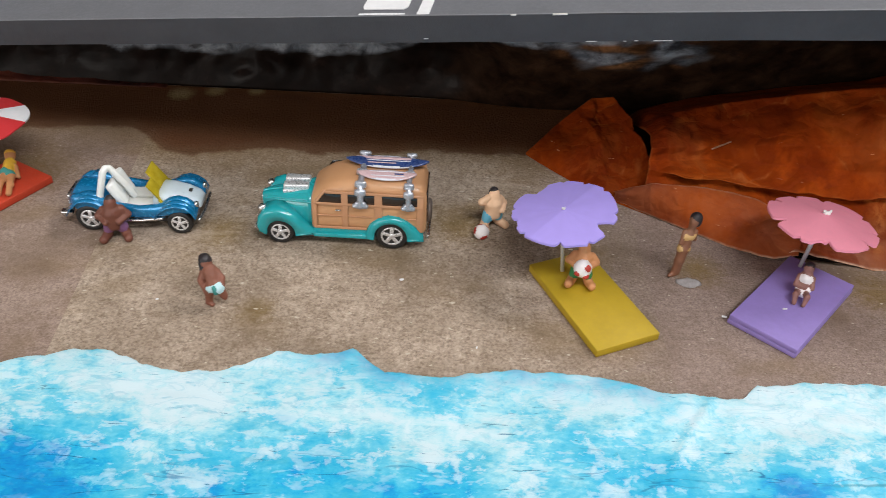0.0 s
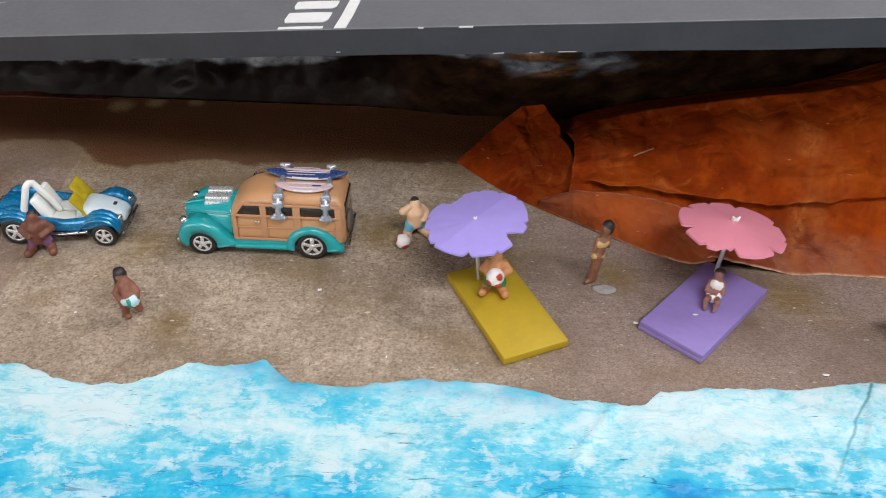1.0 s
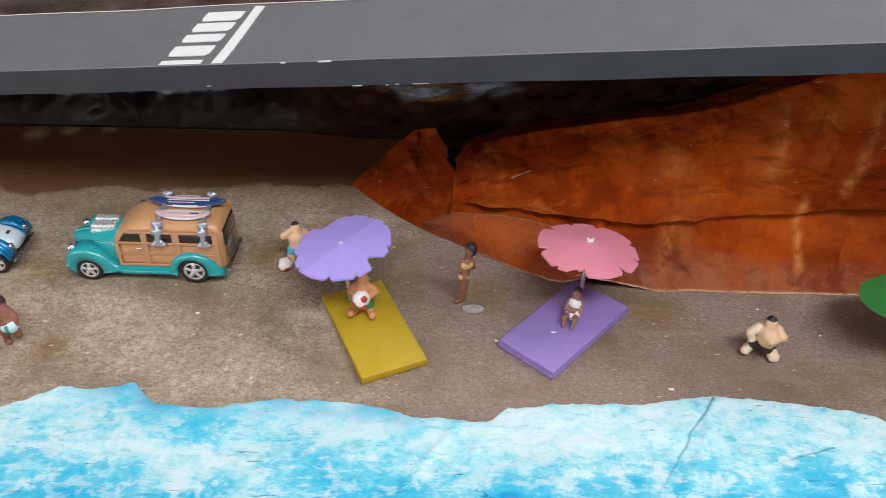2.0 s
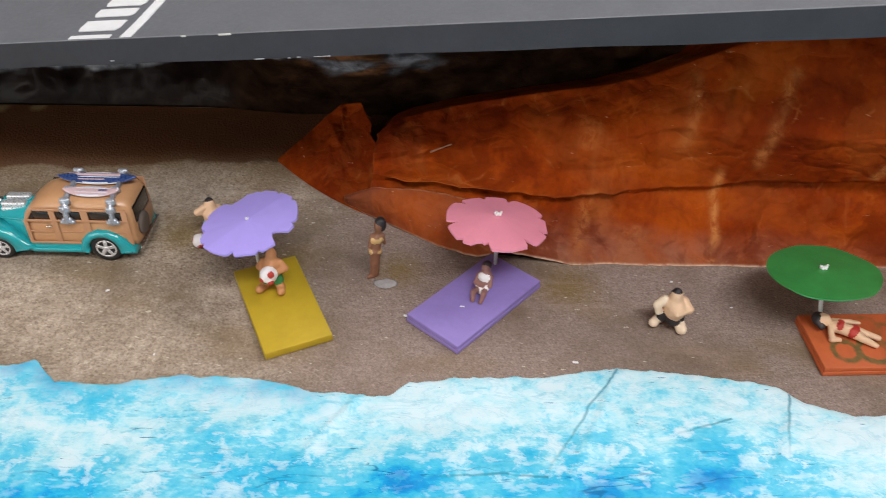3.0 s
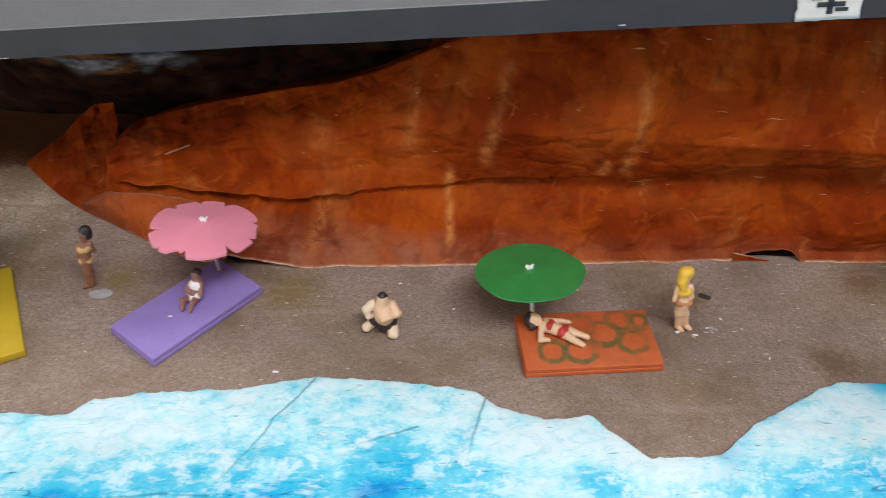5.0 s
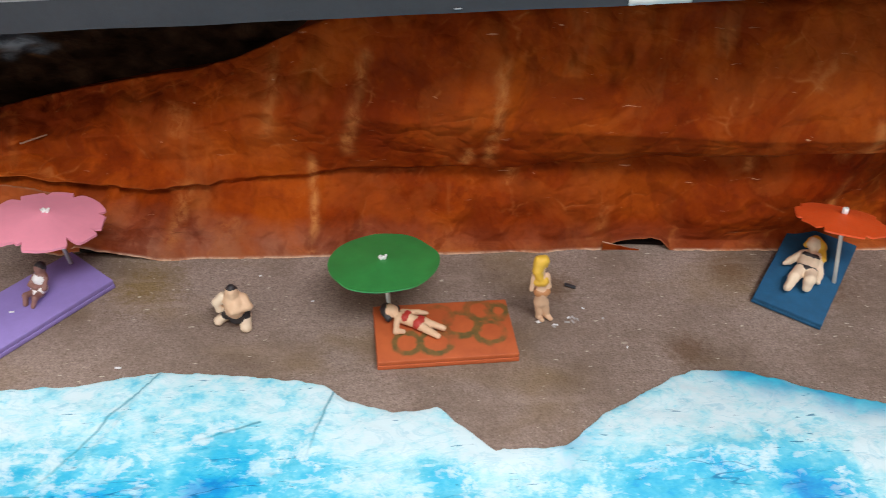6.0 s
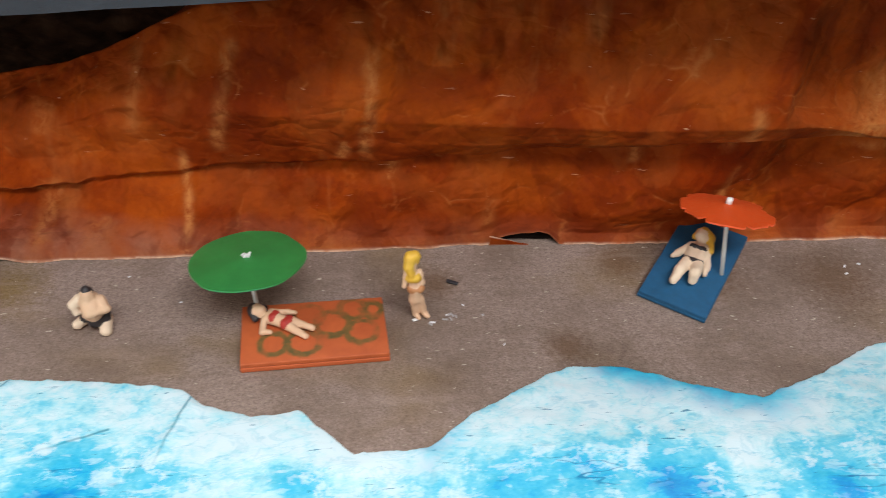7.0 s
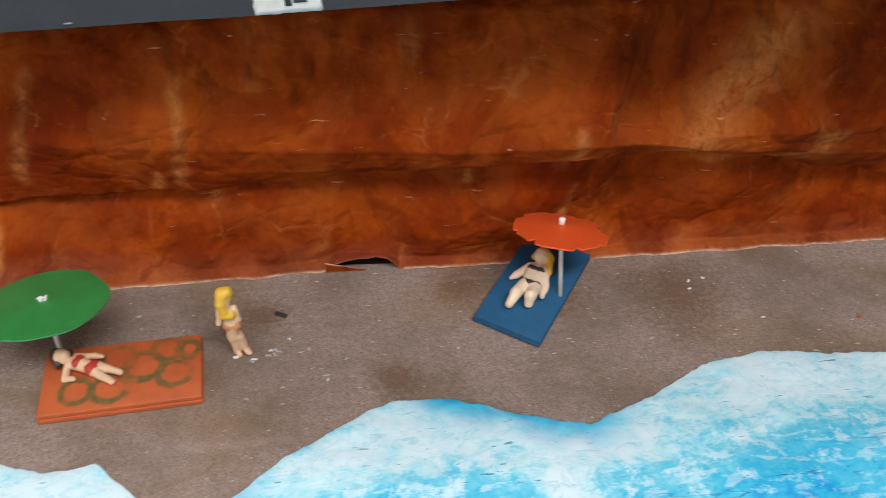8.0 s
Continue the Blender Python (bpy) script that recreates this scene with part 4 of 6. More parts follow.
def leafy_mat():
    """Orange foam with loose green painted loops."""
    m, nt, bs = node_mat("orange_foam_with_green_loops")
    v = coords(nt)
    wob = noise_node(nt, v, 130, 3)
    ring = None
    for cx, cy, r in ((6, -15, 5.4), (-7, -2, 5.4), (-2, 7, 6.4), (-9, 15, 5.2), (3, 17, 5.6), (6.5, -4.5, 6.0), (-8, 22, 4.0)):
        d = nt.nodes.new("ShaderNodeVectorMath")
        d.operation = "DISTANCE"
        nt.links.new(v, d.inputs[0])
        d.inputs[1].default_value = (cx * MM, cy * MM, 0.0043)
        band = ramp(nt, sum_node(nt, wob, 0.5, d.outputs["Value"], 100.0, 0.25 - r / 10), [(0.34, grey(0)), (0.42, grey(0.9)), (0.58, grey(0.9)), (0.68, grey(0))])
        ring = band if ring is None else mix(nt, 1.0, ring, band, "LIGHTEN")
    ring = times(nt, ring, ramp(nt, noise_node(nt, v, 95, 3, 0.6), [(0.36, grey(0.12)), (0.56, grey(0.9))]))
    base = ramp(nt, noise_node(nt, v, 120, 3), [(0.3, (0.44, 0.09, 0.026)), (0.7, (0.55, 0.12, 0.034))])
    col = mix(nt, ring, base, ramp(nt, noise_node(nt, v, 300, 3), [(0.35, (0.03, 0.085, 0.025)), (0.75, (0.17, 0.12, 0.03))]))
    nt.links.new(col, bs.inputs["Base Color"])
    bs.inputs["Roughness"].default_value = 0.6
    return m


mat_slab(57.4, 242.5, 24.5, 27.5, 54, YELLOW, "mustard-yellow foam beach mat lying on the sand")
mat_slab(138.3, 246.3, -41.5, 28, 54, LILAC, "lilac foam beach mat of two glued layers", 2, thick=4.4)
mat_slab(297.4, 224.6, -87.5, 30, 53.5, TERRA, "orange foam beach mat painted with green loops", 2, thick=4.4, pattern=leafy_mat())
mat_slab(454.0, 252.0, -38.0, 28.3, 54, TEAL, "dark blue felt beach mat leaning on the rock", 2, tilt=5.5, z=2.9, thick=3.4)
mat_slab(-208.2, 291.8, -29, 27.5, 54, SCARLET, "red foam beach mat lying on the sand")

# ---------------------------------------------------------------- umbrellas
POLE = plain("translucent_stick", (0.62, 0.60, 0.56), 0.35, 0.06, 300)
HUB = plain("white_glue", (0.82, 0.82, 0.80), 0.3, 0.05, 300)


def canopy_mesh(radius, drop, lobes, depth, thick, seg=160, bend=0.0, notch=None, phase=0.0, seed=1, fold=0.5):
    """A cut foam canopy: a nearly flat faceted cone with a hand-cut rim; bend folds it along one line through the tip."""
    bm = bmesh.new()
    rings = 6

    def at(i, k, dz):
        a = k / seg * math.tau
        r = radius * (1 + 0.065 * noise.noise(Vector((1.7 * math.cos(a), 1.7 * math.sin(a), seed))))
        crease = 0.0
        if lobes:
            w = (lobes * (a + 0.12 * math.sin(3 * a + seed)) / math.tau + phase) % 1.0
            e = abs(2 * w - 1)
            cut = 0.75 + 0.6 * noise.noise(Vector((2.2 * math.cos(a), 2.2 * math.sin(a), seed + 5)))
            # straight-snipped lobes with small sharp notches between them
            r *= 0.965 + 0.035 * e * e - depth * cut * max(0.0, (e - 0.7) / 0.3) ** 1.6
            crease = 0.12 * (1 - e)
        for centre, width, deep in notch or ():
            d = abs((a - centre + math.pi) % math.tau - math.pi)
            r *= 1 - deep * max(0.0, 1 - d / width) ** 0.6
        f = i / rings
        x, y = f * r * math.cos(a), f * r * math.sin(a)
        z = -drop * f * r / radius * (1 + 0.06 * math.cos(3 * a + seed)) - bend * abs(x * math.cos(fold) + y * math.sin(fold)) + crease * f
        return Vector((x, y, z + dz))

    for dz, flip in ((0.0, False), (-thick, True)):
        c = bm.verts.new((0, 0, dz))
        prev = None
        for i in range(1, rings + 1):
            cur = [bm.verts.new(at(i, k, dz)) for k in range(seg)]
            for k in range(seg):
                j = (k + 1) % seg
                vs = (c, cur[k], cur[j]) if prev is None else (prev[k], cur[k], cur[j], prev[j])
                f = bm.faces.new(vs[::-1] if flip else vs)
                f.material_index = int(((k + 0.5) / seg * 8) % 2)
            prev = cur
        if flip:
            for k in range(seg):
                j = (k + 1) % seg
                bm.faces.new((top[k], prev[k], prev[j], top[j])).material_index = int(((k + 0.5) / seg * 8) % 2)
        top = prev
    return bm


def umbrella(foot, apex, mats, label, radius, drop, lobes=0, depth=0.0, notch=None, phase=0.0, bend=0.0, lean=(0, 0), hub=1.0, thick=0.5, seed=1, tip=0.0, fold=0.5):
    foot, apex = Vector(foot), Vector(apex)
    t = thing("beach_umbrella", foot.x, foot.y, foot.z)
    tagged(t, label, "umbrella", "beach umbrellas")
    d = apex - foot
    bm = bmesh.new()
    lathe(bm, [(0.85, 0), (0.85, d.length - 0.6), (0.6, d.length)], 12)
    pole = part("pole", bm, POLE, t, "pale stick pole")
    pole.matrix_basis = d.to_track_quat("Z", "Y").to_matrix().to_4x4()
    can = part("canopy", canopy_mesh(radius, drop, lobes, depth, thick, bend=bend, notch=notch, phase=phase, seed=seed, fold=fold), mats, t, smooth=False)
    can.matrix_basis = Matrix.Translation(d * MM) @ Euler((radians(lean[0]), radians(lean[1]), 0)).to_matrix().to_4x4()
    bm = bmesh.new()
    for k in range(5):
        a = k * 1.4
        capsule(bm, (1.0 * hub * math.cos(a), 0.7 * hub * math.sin(a), 0.1), (1.4 * hub * math.cos(a + 0.8), 0.9 * hub * math.sin(a + 0.8), 0.5 + 0.2 * k * hub), 0.55 * hub, 0.45 * hub, seg=8)
    if tip:
        lathe(bm, [(1.25, -0.4), (1.3, tip), (1.0, tip + 0.5), (0.2, tip + 0.6)], 12)
    h = part("hub", bm, HUB, t, "blob of white glue on the tip")
    h.matrix_basis = can.matrix_basis.copy()
    return t


PURPLE = plain("lavender_foam_sheet", (0.38, 0.30, 0.76), 0.6, 0.05, 100)
PINK = plain("pink_foam_sheet", (0.80, 0.27, 0.36), 0.6, 0.06, 100)
GREEN = plain("green_plastic", (0.034, 0.245, 0.058), 0.36, 0.2, 90, coat=0.3)
ORANGE = plain("orange_foam_sheet", (0.72, 0.085, 0.014), 0.5, 0.06, 100)
RED = plain("red_foam_sheet", (0.60, 0.035, 0.04), 0.5, 0.06, 100)
umbrella((47, 258, 3.7), (44, 260, 33), [PURPLE, PURPLE], "lavender foam beach umbrella with a wavy cut rim", 21.4, 0.7, 11, 0.14, [(-0.66, 0.18, 0.29), (2.05, 0.24, 0.14), (-2.95, 0.2, 0.1)], 0.2, 0.065, (1, -10), 0.45, 0.9, 3, fold=-0.75)
umbrella((147.5, 268, 4.5), (146.8, 262.3, 35.5), [PINK, PINK], "pink foam beach umbrella with a scalloped rim", 21.5, 4.0, 9, 0.3, [(-1.95, 0.16, 0.16)], 0.4, 0.0, (-5, 5), 1.0, 0.9, 7)
umbrella((277, 232, 4.5), (274, 239, 28.7), [GREEN, GREEN], "green plastic disc beach umbrella leaning back", 21.0, 1.4, 0, 0, None, 0.0, 0.0, (-9, -3), 1.0, 0.6, 4)
umbrella((462.6, 243.5, 4.5), (462, 255, 34.2), [ORANGE, ORANGE], "orange foam beach umbrella leaning back", 19, 3.2, 8, 0.2, [(0.05, 0.22, 0.2)], 0.1, 0.0, (-15, 5), 0.6, 0.7, 9, 1.9)
umbrella((-206.8, 306, 3.7), (-211.3, 316, 31), [WHITE, RED], "red and white panelled beach umbrella", 19, 4.0, 0, 0, None, 0.3, 0.0, (4, 0), 0.7, 0.6, 2)

# ---------------------------------------------------------------- toy cars
def loft(bm, secs, n=24, mat=0, power=3.0):
    """Skin through rounded sections (x, y centre, half width, z low, z high, taper of the top)."""
    rings = []
    for x, yc, hw, z0, z1, tp in secs:
        ring = []
        for k in range(n):
            a = (k + 0.5) / n * math.tau
            c, s = math.cos(a), math.sin(a)
            px = math.copysign(abs(c) ** (2 / power), c)
            pz = math.copysign(abs(s) ** (2 / power), s)
            f = 1 - tp * max(0.0, pz)
            ring.append(bm.verts.new((x, yc + hw * px * f, (z0 + z1) / 2 + (z1 - z0) / 2 * pz)))
        rings.append(ring)
    fs = []
    for a, b in zip(rings, rings[1:]):
        for k in range(n):
            fs.append(bm.faces.new((a[k], a[(k + 1) % n], b[(k + 1) % n], b[k])))
    fs += [bm.faces.new(rings[0][::-1]), bm.faces.new(rings[-1])]
    for f in fs:
        f.material_index = mat
    bmesh.ops.recalc_face_normals(bm, faces=bm.faces)


def arch(bm, outer, cx, cz, r, y0, y1, bevel=1.0, seg=3):
    """A mudguard: an outline in side view with a round wheel opening, carried across from y0 to y1."""
    inner = [(cx + r * math.cos(a), max(3.0, cz + r * math.sin(a))) for a in np.linspace(-0.15, math.pi + 0.15, 14)]
    pts = list(outer) + inner
    lo = [bm.verts.new((x, y0, z)) for x, z in pts]
    hi = [bm.verts.new((x, y1, z)) for x, z in pts]
    n = len(pts)
    f0, f1 = bm.faces.new(lo), bm.faces.new(hi[::-1])
    for k in range(n):
        j = (k + 1) % n
        bm.faces.new((lo[j], lo[k], hi[k], hi[j]))
    bmesh.ops.recalc_face_normals(bm, faces=bm.faces)
    side = f0
    edges = [e for e in side.edges if all(v in lo[: len(outer)] for v in e.verts)]
    bmesh.ops.bevel(bm, geom=edges, offset=bevel, segments=seg, affect="EDGES", profile=0.5)
    bmesh.ops.triangulate(bm, faces=[f for f in bm.faces if len(f.verts) > 6])


TEALPAINT = plain("teal_enamel", (0.014, 0.34, 0.375), 0.17, 0.06, 60, coat=0.6)
WOODTAN = plain("tan_plastic", (0.56, 0.295, 0.145), 0.36, 0.08, 80, coat=0.15)
TRIMTAN = plain("tan_plastic_trim", (0.52, 0.265, 0.14), 0.38, 0.06, 80)
GLASSDARK = plain("dark_cabin_window", (0.02, 0.014, 0.012), 0.12, 0.2, 100, coat=0.5)
TYRE = plain("black_tyre", (0.016, 0.015, 0.015), 0.55, 0.2, 200)
CHROME = plain("worn_chrome", (0.72, 0.72, 0.74), 0.22, 0.08, 200, metal=1.0)
SILVER = plain("silver_plastic", (0.46, 0.48, 0.54), 0.3, 0.2, 260, metal=0.6)
RIM = plain("bright_rim_plating", (0.80, 0.80, 0.82), 0.3, 0.1, 200, metal=0.6)
CHASSIS = plain("black_chassis", (0.02, 0.02, 0.022), 0.5, 0.2, 100)
NAVY = plain("navy_board_paint", (0.03, 0.06, 0.19), 0.28, 0.15, 150, coat=0.5)
BOARDPINK = plain("pale_pink_board_paint", (0.60, 0.42, 0.44), 0.3, 0.10, 150, coat=0.5)
BOARDWHITE = plain("white_board_paint", (0.68, 0.68, 0.74), 0.3, 0.06, 150, coat=0.5)
BLUEPAINT = plain("metallic_blue_paint", (0.005, 0.20, 0.44), 0.22, 0.12, 90, metal=0.35, coat=0.8)
BLUEWHITE = plain("pale_blue_white_paint", (0.60, 0.70, 0.76), 0.35, 0.08, 90, coat=0.4)
WHITEPLASTIC = plain("white_plastic", (0.82, 0.83, 0.80), 0.38, 0.05, 90)


def amber():
    m, nt, bs = node_mat("yellow_clear_plastic")
    bs.inputs["Base Color"].default_value = (0.72, 0.55, 0.03, 1)
    bs.inputs["Roughness"].default_value = 0.18
    bs.inputs["Transmission Weight"].default_value = 0.45
    bs.inputs["IOR"].default_value = 1.4
    nt.links.new(ramp(nt, noise_node(nt, coords(nt), 300, 3), [(0.3, (0.60, 0.45, 0.02)), (0.7, (0.80, 0.64, 0.05))]), bs.inputs["Base Color"])
    return m


AMBER = amber()
SPARE = plain("grey_brown_plastic", (0.13, 0.10, 0.085), 0.5, 0.15, 150)


def toy_wheel(parent, x, y, z, r, side, width=4.2):
    """A tyre with a five-spoked chrome rim; side -1 faces the beach front."""
    m = Matrix.Translation((x, y, z)) @ Euler((radians(90 if side < 0 else -90), 0, 0)).to_matrix().to_4x4()
    bm = bmesh.new()
    lathe(bm, [(r * 0.66, 0.0), (r * 0.70, 0.25), (r * 0.92, 0.25), (r, -0.35), (r, -width + 0.4), (r * 0.9, -width), (r * 0.3, -width)], 36, m)
    tyre = part("wheel", bm, TYRE, parent, "black tyre on a five-spoked chrome rim")
    bm = bmesh.new()
    lathe(bm, [(r * 0.54, -0.9), (r * 0.54, -0.1), (r * 0.60, 0.16), (r * 0.68, 0.16), (r * 0.70, -0.9)], 36, m, close=True)
    lathe(bm, [(0.02, -0.5), (r * 0.16, -0.5), (r * 0.16, 0.2), (r * 0.10, 0.36), (0.02, 0.36)], 16, m)
    for k in range(5):
        box(bm, r * 0.1, r * 0.58, -r * 0.12, r * 0.12, -0.45, 0.1, 0.08, 1, m @ Euler((0, 0, k * math.tau / 5 + 0.3)).to_matrix().to_4x4())
    part("rim", bm, RIM, tyre, "chrome five-spoked rim")
    bm = bmesh.new()
    lathe(bm, [(0.02, -1.3), (r * 0.66, -1.3), (r * 0.66, -0.75), (0.02, -0.75)], 24, m)
    part("brake_disc", bm, CHASSIS, tyre)
    return tyre


def shorten(t, front, kf, rear, kr):
    """Pull in what hangs over beyond the two axles of a toy car."""
    for ob in t.children_recursive:
        if ob.type != "MESH" or ob.name.split(".")[0] in ("wheel", "rim", "brake_disc"):
            continue
        for v in ob.data.vertices:
            xx = v.co.x / MM
            if xx < front:
                v.co.x = (front + (xx - front) * kf) * MM
            elif xx > rear:
                v.co.x = (rear + (xx - rear) * kr) * MM


def station_wagon(x, y, rz):
    t = thing("toy_station_wagon", x, y, 0.15, rz)
    tagged(t, "teal toy station wagon with tan wood-look body and roof surfboards", "toy car")
    for hx in (-23.5, 23.5):
        for s in (-1, 1):
            toy_wheel(t, hx, s * 13.6, 5.9 if hx < 0 else 6.8, 5.9 if hx < 0 else 6.8, s)
    bm = bmesh.new()
    box(bm, -32, 38, -9.4, 9.4, 3.2, 7.5, 0.6)
    for hx in (-23.5, 23.5):
        lathe(bm, [(0.7, -11), (0.7, 11)], 10, Matrix.Translation((hx, 0, 5.6)) @ Euler((radians(90), 0, 0)).to_matrix().to_4x4())
    part("chassis", bm, CHASSIS, t)
    bm = bmesh.new()
    loft(bm, [(-34.6, 0, 1.6, 10, 16.4, 0.1), (-33.8, 0, 3.4, 8.5, 17.4, 0.15), (-30, 0, 6.0, 6.5, 18.4, 0.25), (-22, 0, 8.2, 6, 19.8, 0.25), (-13, 0, 10.2, 6, 21.4, 0.2), (-9.2, 0, 11.2, 6, 22.2, 0.15)], 32, power=3.6)
    for s in (-1, 1):
        capsule(bm, (-32, s * 4.0, 16.2), (-10, s * 9.6, 19.0), 0.5, 0.5, seg=8)
    capsule(bm, (-33.4, 0, 17.4), (-10.5, 0, 22.0), 0.7, 0.5, seg=8)
    part("hood", bm, TEALPAINT, t, "glossy teal hood with raised creases")
    bm = bmesh.new()
    for k in range(7):
        box(bm, -34.3, -33.0, -2.7 + 0.78 * k, -2.4 + 0.78 * k, 9.2, 16.5, 0.1, 1)
    part("grille", bm, CHROME, t)
    bm = bmesh.new()
    for yy in (-3.3, 2.2):
        box(bm, -23.0, -12.4, yy - 0.3, yy + 3.4, 20.0, 23.2, 0.7, 2)
    box(bm, -23.3, -12.4, -4, 6, 19.0, 20.6, 0.3)
    part("engine_intake", bm, RIM, t, "chrome engine intakes on the hood")
    for s in (-1, 1):
        bm = bmesh.new()
        front = [(-31.4, 5.0), (-34.4, 5.4), (-35.3, 8.5), (-34.2, 12.8), (-31, 16), (-26.5, 17.4), (-22, 16.9), (-17.5, 14.6), (-14, 11.4), (-11.0, 8.6), (-8.0, 7.6), (-8.0, 4.8), (-16.4, 4.6)]
        arch(bm, front, -23.5, 5.6, 6.6, s * 14.6, s * 6.5, 1.9)
        guard = part("mudguard", bm, TEALPAINT, t)
        bm = bmesh.new()
        lathe(bm, [(0.1, 1.0), (1.1, 0.8), (1.7, 0.1), (1.9, -0.8), (1.7, -2.4), (0.1, -3)], 18, Matrix.Translation((-33.4, s * 9.6, 15.2)) @ Euler((0, radians(-80), 0)).to_matrix().to_4x4())
        part("headlight", bm, CHROME, guard, "chrome headlight")
        bm = bmesh.new()
        rear = [(15.2, 4.6), (12.2, 4.6), (12.6, 8.0), (14.2, 12.0), (17.5, 15.2), (22, 16.8), (27, 16.2), (31.5, 14.0), (35.2, 11.0), (38.4, 7.8), (39.2, 4.9), (38, 4.4), (32.2, 4.6)]
        arch(bm, rear, 23.5, 6.4, 7.5, s * 14.9, s * 8.0, 1.6)
        part("mudguard", bm, TEALPAINT, t)
        bm = bmesh.new()
        box(bm, -9.5, 14.0, min(s * 9.5, s * 14.2), max(s * 9.5, s * 14.2), 4.6, 6.6, 0.6, 3)
        box(bm, -9.5, 14.0, min(s * 9.5, s * 12.9), max(s * 9.5, s * 12.9), 5.5, 9.2, 0.6, 3)
        part("running_board", bm, TEALPAINT, t)
    bm = bmesh.new()
    loft(bm, [(-10.2, 0, 11.4, 5.8, 22.6, 0.06), (-9.4, 0, 12.2, 5.8, 23.6, 0.08), (-6.5, 0, 12.6, 5.8, 26.0, 0.12), (-2.5, 0, 12.7, 5.8, 28.8, 0.14), (3, 0, 12.7, 5.8, 30.4, 0.13), (14, 0, 12.8, 5.8, 31.0, 0.12), (30, 0, 12.8, 5.8, 30.8, 0.12), (36, 0, 12.6, 5.8, 29.8, 0.12), (38.6, 0, 12.2, 6.0, 28.0, 0.12), (39.6, 0, 11.4, 7.0, 25.5, 0.1)], 40, power=5.0)
    body = part("body", bm, WOODTAN, t, "tan wood-look plastic body and roof")
    for s in (-1, 1):
        yo = s * 12.75

        def bar(x0, x1, z0, z1, d=0.45, nm="wood_rib"):
            bm = bmesh.new()
            box(bm, x0, x1, min(yo, yo + s * d), max(yo, yo + s * d), z0, z1, 0.15, 2)
            part(nm, bm, TRIMTAN, body)

        for x0, x1 in ((-4.6, 2.8), (5.4, 16.4), (19.4, 35.4)):
            bm = bmesh.new()
            box(bm, x0, x1, min(yo - s * 0.3, yo + s * 0.08), max(yo - s * 0.3, yo + s * 0.08), 21.6, 26.4, 0.1, 1)
            part("window", bm, GLASSDARK, body, "dark cabin window")
        if s < 0:
            bm = bmesh.new()
            capsule(bm, (-8.4, yo - s * 0.1, 21.2), (-4.2, yo - s * 0.5, 26.9), 0.75, 0.7, seg=10)
            part("door_pillar", bm, TRIMTAN, body)
        bm = bmesh.new()
        vs = [bm.verts.new((a, yo + s * d, c)) for d in (-0.4, 0.1) for a, c in ((-7.0, 21.7), (-4.5, 21.7), (-4.5, 26.2))]
        bm.faces.new(vs[:3]), bm.faces.new(vs[3:])
        for a, b in ((0, 1), (1, 2), (2, 0)):
            bm.faces.new((vs[a], vs[b], vs[b + 3], vs[a + 3]))
        bmesh.ops.recalc_face_normals(bm, faces=bm.faces)
        part("quarter_window", bm, GLASSDARK, body, "dark cabin window", smooth=False)
        bar(-9.4, -7.6, 9.0, 21.0)
        for x0, x1 in ((2.7, 5.3), (16.3, 19.5), (35.3, 38.2)):
            bar(x0, x1, 9.0, 26.8)
        bar(-9.0, 38.0, 20.6, 21.8, 0.5)
        bar(-3.8 if s < 0 else 9.0, 38.0, 26.3, 27.4, 0.5, "gutter")
        bar(-9.0, 13.0, 8.8, 10.0, 0.5)
        bar(-9.0, 15.5, 15.0, 15.7, 0.4)
        bar(30.0, 38.0, 15.0, 15.7, 0.4)
        bm = bmesh.new()
        capsule(bm, (0.4, yo + s * 0.75, 18.6), (2.2, yo + s * 0.75, 18.6), 0.35, 0.35, seg=8)
        part("door_handle", bm, CHROME, body, "small bright door handle")
    bm = bmesh.new()
    box(bm, -9.9, -8.4, -9.2, -0.5, 22.2, 25.6, 0.2, 1, Matrix.Translation((-0.4, 0, 1.6)) @ Euler((0, radians(24), 0)).to_matrix().to_4x4() @ Matrix.Translation((4.2, 0, -3.3)))
    box(bm, -9.9, -8.4, 0.5, 9.2, 22.2, 25.6, 0.2, 1, Matrix.Translation((-0.4, 0, 1.6)) @ Euler((0, radians(24), 0)).to_matrix().to_4x4() @ Matrix.Translation((4.2, 0, -3.3)))
    part("windscreen", bm, GLASSDARK, body, "dark split windscreen")
    bm = bmesh.new()
    box(bm, 39.0, 40.0, -8.6, 8.6, 17.5, 26.0, 0.9, 3)
    part("window", bm, GLASSDARK, body, "dark rear window")
    bm = bmesh.new()
    box(bm, -36.6, -35.0, -12.5, 12.5, 5.2, 7.4, 0.6, 3)
    box(bm, -36.9, -36.2, -5.5, -4.6, 4.6, 8.4, 0.2, 2)
    box(bm, -36.9, -36.2, 4.6, 5.5, 4.6, 8.4, 0.2, 2)
    part("bumper", bm, CHROME, t, "chrome bumper")
    bm = bmesh.new()
    box(bm, 40.2, 41.6, -12.5, 12.5, 5.4, 7.4, 0.6, 3)
    part("bumper", bm, CHROME, t, "chrome bumper")
    # spare wheel on the back
    bm = bmesh.new()
    lathe(bm, [(0.2, 2.0), (3.2, 2.0), (4.6, 1.6), (5.2, 0.8), (5.2, 0.0), (0.2, 0.0)], 30, Matrix.Translation((40.0, -3.0, 14.0)) @ Euler((0, radians(90), 0)).to_matrix().to_4x4())
    part("spare_wheel", bm, SPARE, t, "dull grey-brown spare wheel on the tail")
